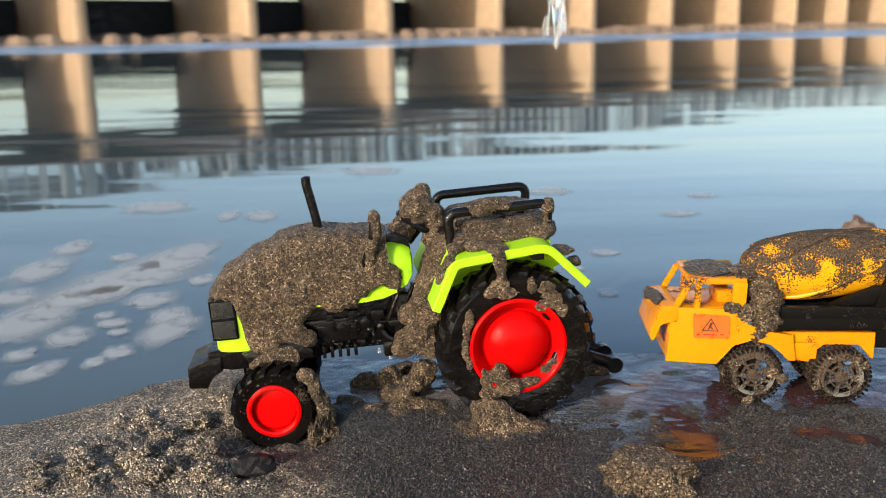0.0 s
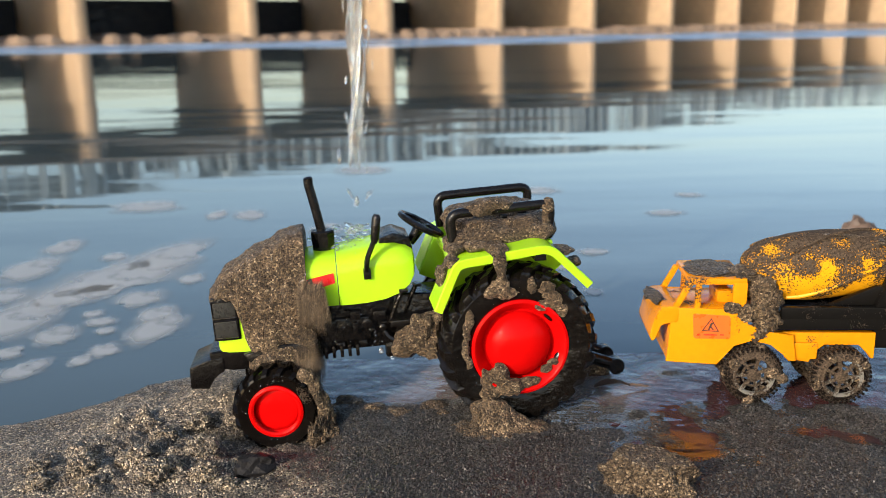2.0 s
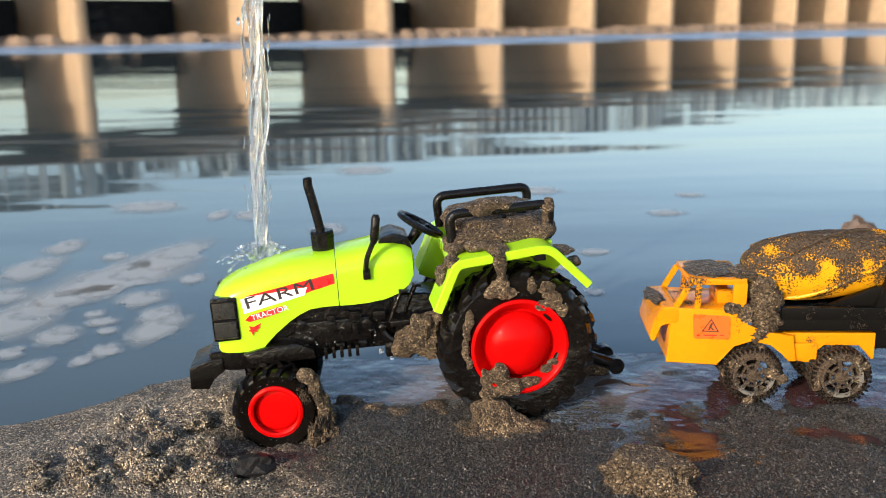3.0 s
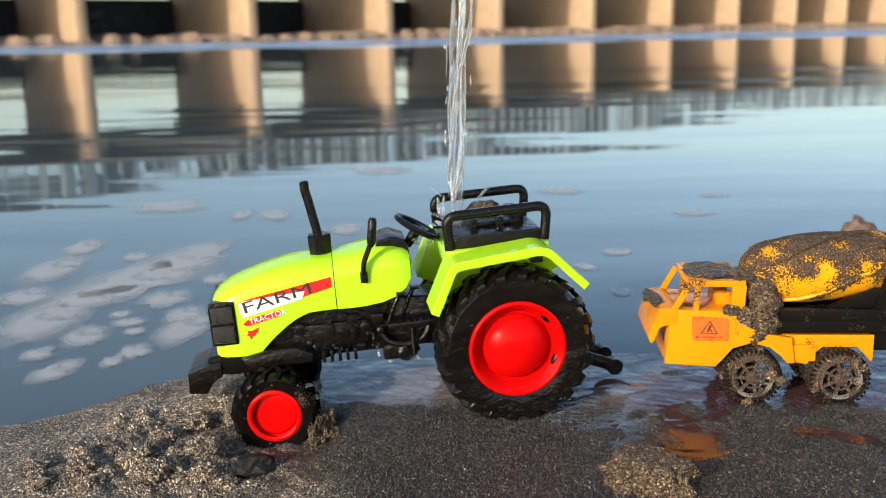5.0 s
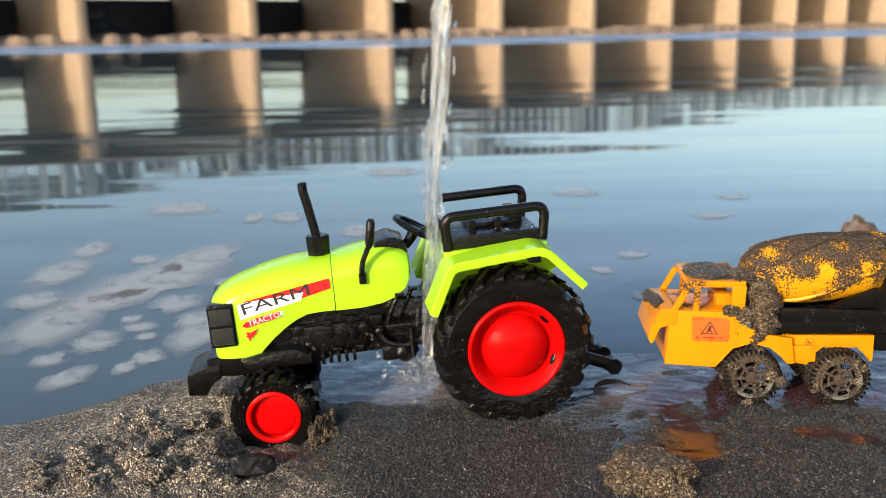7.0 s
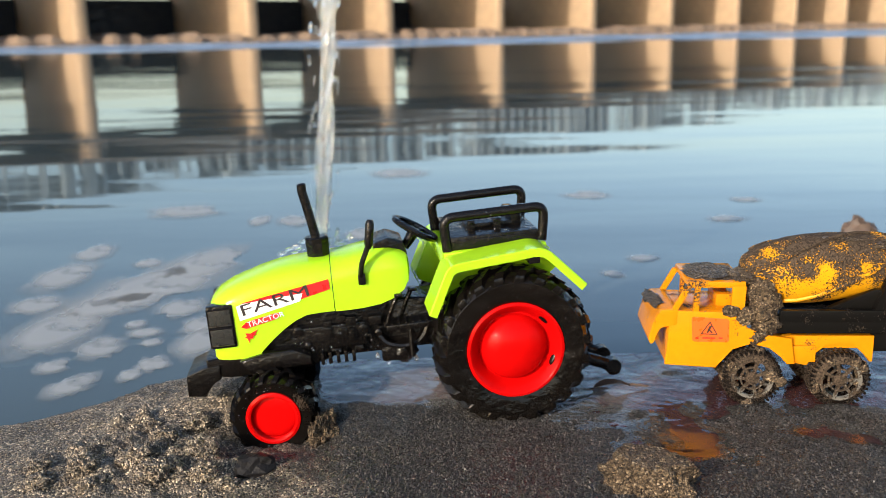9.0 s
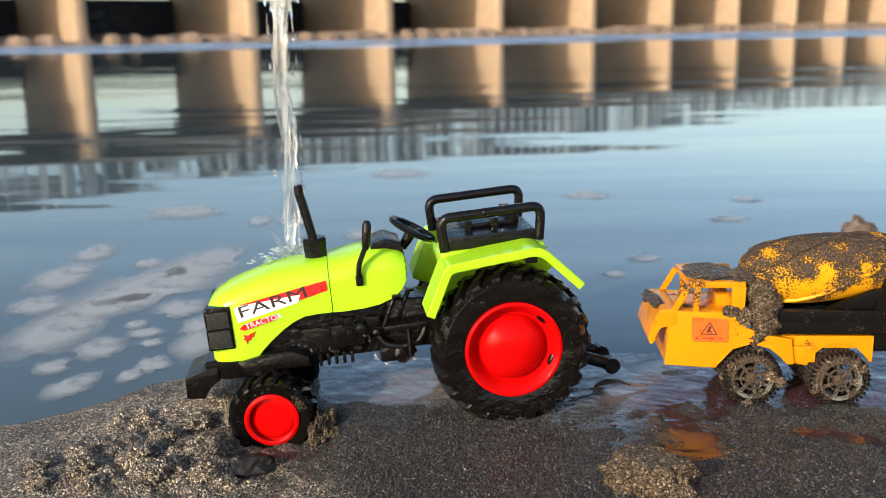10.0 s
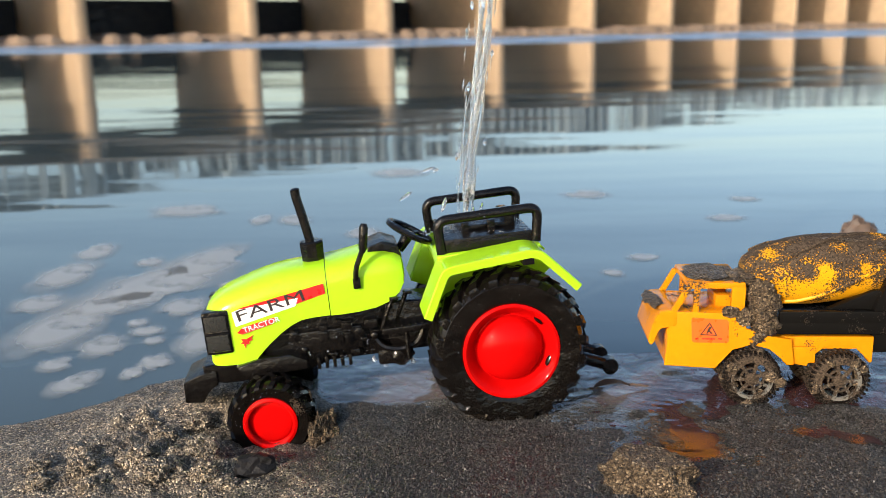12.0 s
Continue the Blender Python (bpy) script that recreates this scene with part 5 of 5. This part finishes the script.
# ---- poured water ----
STREAM_ROWS = [
    (0.0, 0.0526, 0.1560, 1.4), (0.3, 0.0327, 0.1639, 0.1), (0.4, 0.0208, 0.1641, -2.4), (0.5, -0.0078, 0.1421, 3.0), (0.8, -0.0139, 0.1611, -3.8),
    (1.0, -0.0035, 0.1032, -3.7), (1.2, 0.0047, 0.1620, -3.2), (1.5, -0.0241, 0.1380, 5.0), (1.7, -0.0203, 0.0955, 3.5), (2.0, -0.0403, 0.1039, 3.2),
    (2.3, -0.0559, 0.0962, 3.7), (2.5, -0.0646, 0.0924, 1.8), (2.8, -0.0842, 0.0670, 1.8), (3.2, -0.0858, 0.0587, 0.9), (3.7, -0.0495, 0.0635, 2.6),
    (4.3, -0.0010, 0.0707, 3.8), (4.8, 0.0237, 0.0771, 3.7), (5.0, 0.0045, 0.0761, 3.1), (5.2, 0.0032, 0.0761, 4.8), (5.5, 0.0184, 0.0772, 4.5),
    (5.8, 0.0237, 0.0771, 3.9), (6.0, 0.0312, 0.0769, 2.6), (6.2, 0.0326, 0.0944, 2.7), (6.4, -0.0004, 0.0315, 3.4), (6.5, -0.0116, -0.0137, -0.1),
    (6.6, -0.0373, -0.0057, 6.1), (6.8, -0.0263, 0.0320, 2.9), (7.0, -0.0083, 0.0085, 3.4), (7.2, 0.0045, 0.0761, 7.7), (7.7, 0.0205, 0.0771, 4.7),
    (8.2, -0.0064, 0.0654, 3.8), (8.8, -0.0388, 0.0633, 4.8), (9.0, -0.0577, 0.0609, 3.5), (9.2, -0.0828, 0.0558, 4.1), (9.5, -0.0918, 0.0546, 7.0),
    (9.8, -0.0822, 0.0558, 3.9), (10.0, -0.0713, 0.0584, 0.6), (10.2, -0.0604, 0.0604, 0.6), (10.5, -0.0474, 0.0629, 5.0), (10.8, -0.0176, 0.0955, 2.9),
    (11.2, -0.0107, 0.0543, 3.4), (11.4, -0.0108, 0.0202, 4.5), (11.7, 0.0040, 0.0761, 4.9), (12.0, 0.0104, 0.0773, 5.5),
]


def strand(bm, ring, turn, r0, seed, length=0.34, low=0.0):
    """One rope of the braid: it winds about the fall, swells and thins."""
    pts, n = [], 170
    for i in range(n + 1):
        z = low + (length - low) * i / n
        v = Vector((seed, z * 16, 0))
        a = turn + 26 * z + 1.6 * noise.noise(v)
        q = ring * (1.0 + 0.6 * noise.noise(v + Vector((9, 0, 0))))
        pts.append((q * math.cos(a) + 0.0012 * noise.noise(v * 0.7 + Vector((0, 0, 4))), q * math.sin(a), z))

    def rad(t):
        v = Vector((seed * 2, t * length * 26, 3))
        return r0 * (0.72 + 0.75 * noise.noise(v) + 0.25 * noise.noise(v * 3)) * min(1.0, 0.12 + t * 16)
    return tube(bm, pts, lambda t: max(0.00022, rad(t)), 12, 0.55)


def stream_pose(x, z, lean):
    """Over the toy's middle, or beside it where the water goes right down to the ground."""
    k = max(0.0, min(1.0, (0.060 - z) / 0.030))
    y = 0.42 - 0.026 * k
    return pose(x * y / 0.42, y, max(z, -0.006), 0, lean, 0)


def build_stream():
    t, x, z, lean = STREAM_ROWS[0]
    e = empty("water_stream", stream_pose(x, z, lean), "clear stream of water poured from above onto the toy", "water")
    kids = []
    for i, (ring, turn, r, low) in enumerate(((0.0004, 0.0, 0.0026, 0.0), (0.0026, 0.5, 0.0019, 0.003), (0.0029, 2.6, 0.0018, 0.008), (0.0026, 4.4, 0.0016, 0.016), (0.0044, 1.6, 0.0009, 0.004), (0.0046, 5.4, 0.0008, 0.030), (0.0040, 3.5, 0.0009, 0.012))):
        bm = bmesh.new()
        strand(bm, ring, turn, r, 3.7 * i + 1.0, 0.34, low)
        kids.append(part("strand", bm, STREAM, e, scale=1))
    rnd = random.Random(31)
    # torn threads and drops that fly beside the rope
    for g in range(2):
        bm = bmesh.new()
        for i in range(70):
            a, d, z = rnd.uniform(0, 6.283), rnd.uniform(0.003, 0.0075), rnd.uniform(0.004, 0.33)
            r, h = rnd.choice((0.0003, 0.0004, 0.0006, 0.0009)), rnd.uniform(0.002, 0.011)
            p = Vector((d * math.cos(a), d * math.sin(a), z))
            v = Vector((rnd.uniform(-0.12, 0.12), rnd.uniform(-0.12, 0.12), 1.0))
            tube(bm, [p - v * h * 0.5, p - v * h * 0.25, p, p + v * h * 0.3, p + v * h * 0.5], lambda t, r=r: max(0.00006, r * math.sin(math.pi * (0.05 + 0.9 * t))), 6)
        kids.append(tagged(part("torn_thread", bm, STREAM, e, "thin torn threads of water", scale=1), kind="stuff"))
    for g in range(2):
        bm = bmesh.new()
        for i in range(60):
            a, q = rnd.uniform(0, 6.283), rnd.random() ** 1.5
            d = 0.002 + 0.022 * q
            r = rnd.choice((0.00035, 0.0005, 0.0007, 0.001)) * (1.2 - 0.5 * q)
            p = Vector((d * math.cos(a), d * math.sin(a), 0.001 + 0.009 * rnd.random() * (1 - q * q)))
            v = Vector((math.cos(a), math.sin(a), 0.9 - 1.6 * q)).normalized()
            tube(bm, [p - v * r * 2.5, p - v * r * 1.2, p, p + v * r * 1.1, p + v * r * 1.7], lambda t, r=r: max(0.00008, r * math.sin(math.pi * (0.08 + 0.84 * t))), 6)
        kids.append(tagged(part("splash", bm, STREAM, e, "spray of small drops", scale=1), kind="stuff"))
    return e, kids


stream, strands = build_stream()


def stream_at(t):
    for a, b in zip(STREAM_ROWS, STREAM_ROWS[1:]):
        if t <= b[0]:
            k = (t - a[0]) / (b[0] - a[0])
            return [p + (q - p) * k for p, q in zip(a[1:], b[1:])]
    return list(STREAM_ROWS[-1][1:])


drop_moves = []


def build_drops():
    rnd = random.Random(11)
    meshes = []
    for k, ln in enumerate((1.0, 1.6, 2.6, 4.0)):
        bm = bmesh.new()
        blob(bm, (0, 0, 0), (0.9, 0.9, 0.9 * ln), 0.25, 1.5, 2, k + 0.3, 0.05)
        ob = part("water_drop", bm, DROP)
        tagged(ob, "clear falling drop of splashing water", "water drop", "splash drops")
        meshes.append(ob)
    used = 0
    bursts = [0.95, 1.15, 1.45, 1.75, 1.95, 2.25, 2.45, 2.7, 2.95, 3.15, 4.7, 4.95, 5.2, 5.45, 5.75, 5.95, 6.35, 6.45, 6.55, 6.75, 6.95, 7.15, 8.75, 8.95, 9.15, 9.45, 9.75, 9.95, 10.25, 10.45, 10.75, 10.95, 11.15, 11.4, 11.65, 11.9]
    for b in bursts:
        for k in range(9):
            src = meshes[(used + k) % 4]
            ob = src if used < 4 else new("water_drop", src.data)
            if used >= 4:
                tagged(ob, "clear falling drop of splashing water", "water drop", "splash drops")
            used += 1
            t = b + rnd.uniform(-0.06, 0.08)
            x, z, lean = stream_at(min(t, 12.0))
            z = min(z, 0.088)
            vx, vy, vz = rnd.uniform(-0.38, 0.38), rnd.uniform(-0.22, 0.15), rnd.uniform(0.1, 0.75)
            high = Vector((x + rnd.uniform(-0.004, 0.004), 0.42, 0.36))
            hit = stream_pose(x, z, 0).translation
            rows = [(0, Matrix.Translation(high)), (t - 0.14, Matrix.Translation(high)), (t, Matrix.Translation(hit))]
            for s in (0.08, 0.16, 0.24, 0.34):
                p = hit + Vector((vx * s, vy * s, vz * s - 4.9 * s * s))
                d = Vector((vx, vy, vz - 9.8 * s))
                rows.append((t + s, Matrix.Translation(p) @ d.to_track_quat('Z', 'Y').to_matrix().to_4x4()))
            end = rows[-1][1].copy()
            end.translation.z = -0.05
            rows.append((t + 0.46, end))
            rows = [r for r in rows if r[0] <= 12.0]
            if rows[-1][0] < 12.0:
                rows.append((12.0, rows[-1][1]))
            ob.matrix_world = rows[0][1]
            drop_moves.append((ob, rows))


build_drops()


# ---- loose things on the bank and the river ----
foam_moves = []


def build_foam():
    spots = [(-0.250, 0.633, 0.020, 0.034, 0.9), (-0.238, 0.680, 0.030, 0.060, 0.8), (-0.220, 0.745, 0.022, 0.055, 0.9), (-0.316, 0.723, 0.019, 0.033, 0), (-0.268, 0.579, 0.023, 0.034, 0.4), (-0.223, 0.544, 0.012, 0.016, 0), (-0.193, 0.629, 0.014, 0.020, 0),
             (-0.317, 0.800, 0.012, 0.021, 0), (-0.182, 0.517, 0.008, 0.010, 0), (-0.218, 0.483, 0.009, 0.013, 0.5), (-0.163, 0.561, 0.013, 0.024, 0.5), (-0.301, 0.642, 0.017, 0.017, 0), (-0.173, 0.681, 0.007, 0.012, 0), (-0.172, 0.590, 0.010, 0.014, 0.3), (-0.205, 0.575, 0.008, 0.009, 0), (-0.196, 0.555, 0.006, 0.007, 0),
             (-0.215, 0.590, 0.006, 0.008, 0), (-0.260, 0.760, 0.009, 0.012, 0), (-0.190, 0.500, 0.005, 0.008, 0), (-0.240, 0.515, 0.007, 0.010, 0.4), (-0.170, 0.936, 0.012, 0.022, 0), (-0.204, 0.940, 0.008, 0.019, 0), (-0.087, 0.856, 0.012, 0.020, 0), (-0.074, 1.236, 0.031, 0.032, 0.2), (-0.300, 1.000, 0.030, 0.030, 0),
             (0.149, 0.743, 0.009, 0.010, 0), (0.117, 0.696, 0.006, 0.009, 0), (0.130, 0.623, 0.006, 0.008, 0), (0.144, 1.046, 0.020, 0.018, 0), (0.260, 0.900, 0.016, 0.012, 0), (0.310, 1.000, 0.014, 0.012, 0), (0.330, 0.780, 0.010, 0.010, 0)]
    for i, (x, y, a, b, turn) in enumerate(spots):
        bm = bmesh.new()
        n = 40
        rings = []
        for q, zz in ((0.0, 0.0004), (0.55, 0.0004), (0.9, 0.0003), (1.0, 0.0001)):
            ring = []
            for j in range(n):
                an = 2 * math.pi * j / n
                k = q * (1 + 0.55 * noise.noise(Vector((math.cos(an) * 1.3, math.sin(an) * 1.3, i * 2.1))) + 0.35 * noise.noise(Vector((math.cos(an) * 3.5, math.sin(an) * 3.5, i))))
                ring.append((1.5 * a * k * math.cos(an), 1.5 * b * k * math.sin(an), zz))
            rings.append(ring)
        vs = [[bm.verts.new(p) for p in ring] for ring in rings[1:]]
        top = bm.verts.new((0, 0, 0.0004))
        for j in range(n):
            bm.faces.new((top, vs[0][j], vs[0][(j + 1) % n]))
            for u, w in zip(vs, vs[1:]):
                bm.faces.new((u[j], w[j], w[(j + 1) % n], u[(j + 1) % n]))
        ob = part("foam_patch", bm, FOAM, scale=1)
        m = pose(x, y, WATER_Z + 0.0004, 0, 0, -30 * turn + 8 * (i % 3))
        ob.matrix_world = m
        tagged(ob, "pale patch of foam floating on the river", "foam", "foam on the river")
        far = 1.0 if y < 0.9 else 1.4
        foam_moves.append((ob, [(t, Matrix.Translation((dx * far, dy * far, 0)) @ m) for t, dx, dy in ((0, -0.014, 0.0), (2.5, -0.024, 0.004), (4.0, -0.014, 0.002), (5.5, 0.0, 0), (6.5, 0.005, -0.006), (9.5, 0.014, -0.022), (12.0, 0.014, -0.018))]))


def build_small():
    bm = bmesh.new()
    blob(bm, (0, 0, 4), (17, 10, 14), 0.30, 1.6, 5, 2.2, 0.10)
    for v in bm.verts:
        v.co.z = min(v.co.z, 12.5 - 0.10 * v.co.x + 1.2 * noise.noise(v.co * 0.25))
    ob = part("sand_chunk", bm, DRYSAND)
    ob.matrix_world = pose(0.077, 0.314, -0.004, 0, 0, -10)
    tagged(ob, "broken chunk of firm yellow-brown sand", "sand clod")
    bm = bmesh.new()
    blob(bm, (0, 0, 0), (8, 6, 5.5), 0.45, 1.1, 3, 8.2, 0.05)
    ob = part("dark_stone", bm, DARKSTONE, sharp=20)
    ob.matrix_world = pose(-0.0790, 0.3420, -0.0065, 0, 0, 20)
    tagged(ob, "dark wet angular stone half sunk in sand", "stone")
    rnd = random.Random(3)
    e = empty("dried_weed", pose(0.362, 0.775, WATER_Z), "blurred clump of dry brown weed standing in water", "weed")
    bm = bmesh.new()
    blob(bm, (0, 0, 3), (14, 9, 15), 0.5, 2.0, 3, 4.4, 0.2)
    part("root_ball", bm, DRIED, e)
    for i in range(2):
        bm = bmesh.new()
        a = 1.0 + 0.5 * i
        tube(bm, [(0, 0, 5), (4 * math.cos(a), 4 * math.sin(a), 14), (9 * math.cos(a), 9 * math.sin(a), 16 + 8 * rnd.random())], lambda t: 1.6 * (1 - 0.7 * t), 6)
        part("stalk", bm, DRIED, e)
    clods = [(-0.130, 0.352, 7), (-0.118, 0.338, 6), (-0.150, 0.345, 6), (-0.104, 0.356, 6), (-0.142, 0.332, 5), (-0.165, 0.338, 5), (-0.098, 0.338, 4.5), (-0.125, 0.372, 5), (-0.113, 0.385, 6), (-0.098, 0.392, 5), (-0.155, 0.362, 4), (-0.088, 0.330, 4), (-0.172, 0.352, 4), (-0.135, 0.388, 4)]
    for i, (x, y, r) in enumerate(clods):
        bm = bmesh.new()
        blob(bm, (0, 0, 0), (r * 1.2, r, r * 0.75), 0.4, 1.8, 4, i * 1.7, 0.25)
        ob = part("sand_lump", bm, SAND)
        ob.matrix_world = pose(x, y, sand_height(x, y) + r * 0.0002, 0, 0, 50 * i)
        tagged(ob, "crumbling lump of damp sand on the bank", "sand clod", "lumps of sand on the bank")
    bm = bmesh.new()
    blob(bm, (0, 0, 0), (7.5, 13, 11), 0.4, 2.4, 5, 9.7, 0.25)
    ob = part("sand_clump", bm, MUD)
    ob.matrix_world = pose(-0.0550, 0.3760, -0.0105, 10, 0, 0)
    tagged(ob, "wet sand heaped against the front wheel", "sand clod")
    e = empty("dead_leaf", pose(0.0815, 0.4100, -0.0035, 0, 0, 20), "curled brown dead leaf on the wet ledge", "leaf")
    bm = bmesh.new()
    n = 14
    row = []
    for i in range(n + 1):
        t = i / n
        w = 3.6 * math.sin(math.pi * min(1, t * 0.95 + 0.05)) ** 0.8
        row.append([bm.verts.new((-11 + 20 * t, k * w, 2.2 + 2.4 * math.sin(3 * t) + 0.9 * k * k - 3.0 * t)) for k in (-1, -0.5, 0, 0.5, 1)])
    for u, w in zip(row, row[1:]):
        for k in range(4):
            bm.faces.new((u[k], u[k + 1], w[k + 1], w[k]))
    bmesh.ops.solidify(bm, geom=bm.faces[:], thickness=0.35)
    part("blade", bm, DRIED, e)
    bm = bmesh.new()
    tube(bm, [(8, 0, 1), (12, -0.5, 0.2), (17, -2.5, -0.6)], 0.5, 6)
    part("stem", bm, DRIED, e)
    # thin sheet of water lying on the ledge
    shore = [(-0.041, 0.386), (-0.060, 0.397), (-0.081, 0.411), (-0.085, 0.440), (-0.083, 0.462), (0.40, 0.465), (0.40, 0.22), (0.058, 0.22), (0.050, 0.335), (0.02, 0.335), (-0.025, 0.352), (-0.040, 0.370)]
    me = bpy.data.meshes.new("puddle")
    me.from_pydata([(x, y, -0.0051) for x, y in shore[::-1]], [], [tuple(range(len(shore)))])
    me.materials.append(PUDDLE)
    ob = new("puddle", me)
    ob.visible_shadow = False
    tagged(ob, "thin sheet of clear water on the ledge", "puddle")


build_foam()
build_small()


# ---- what moves ----
def motions():
    walk(tractor, [(t, tractor_pose(dx, dz, p)) for t, dx, dz, p in ((0, 0.0002, 0.0013, -0.80), (1.5, 0.0010, 0.0009, -0.94), (3.0, 0.0009, 0.0009, -0.82), (5.0, 0.0003, 0.0001, -0.27), (6.5, 0, 0, 0), (9.0, -0.0003, -0.0003, 0.12), (10.0, -0.0009, -0.0002, 0.57), (10.5, -0.0015, -0.0005, 0.94), (12.0, -0.0016, -0.0009, 1.06))])
    walk(truck, [(t, truck_pose(dx, dz)) for t, dx, dz in ((0, 0.0004, 0.0014), (3.0, 0.0005, 0.0011), (5.0, 0.0, 0.0002), (6.5, 0, 0), (12.0, -0.0002, -0.0006))])
    for ob, m, when, side in mud_moves:
        walk(ob, mud_rows(m, when, side))
    walk(stream, [(t, stream_pose(x, z, lean)) for t, x, z, lean in STREAM_ROWS])
    for i, s in enumerate(strands):
        if s.name.startswith("splash"):
            # the spray stays where the water lands, also while the falling end is still above it
            walk(s, [(t, pose(-0.024 if k == 0 else 0, 0, min(z, 0.068) - max(z, -0.006), 0, 0, 40 * k)) for k, (t, x, z, lean) in enumerate(STREAM_ROWS)])
        else:
            walk(s, [(0.3 * k, pose(0, 0, 0.004 * math.sin(k * 2.3 + i), 0, 0, (80 if i % 2 else -70) * k)) for k in range(41)])
    for ob, rows in drop_moves:
        walk(ob, rows)
    for ob, rows in foam_moves:
        walk(ob, rows)


motions()
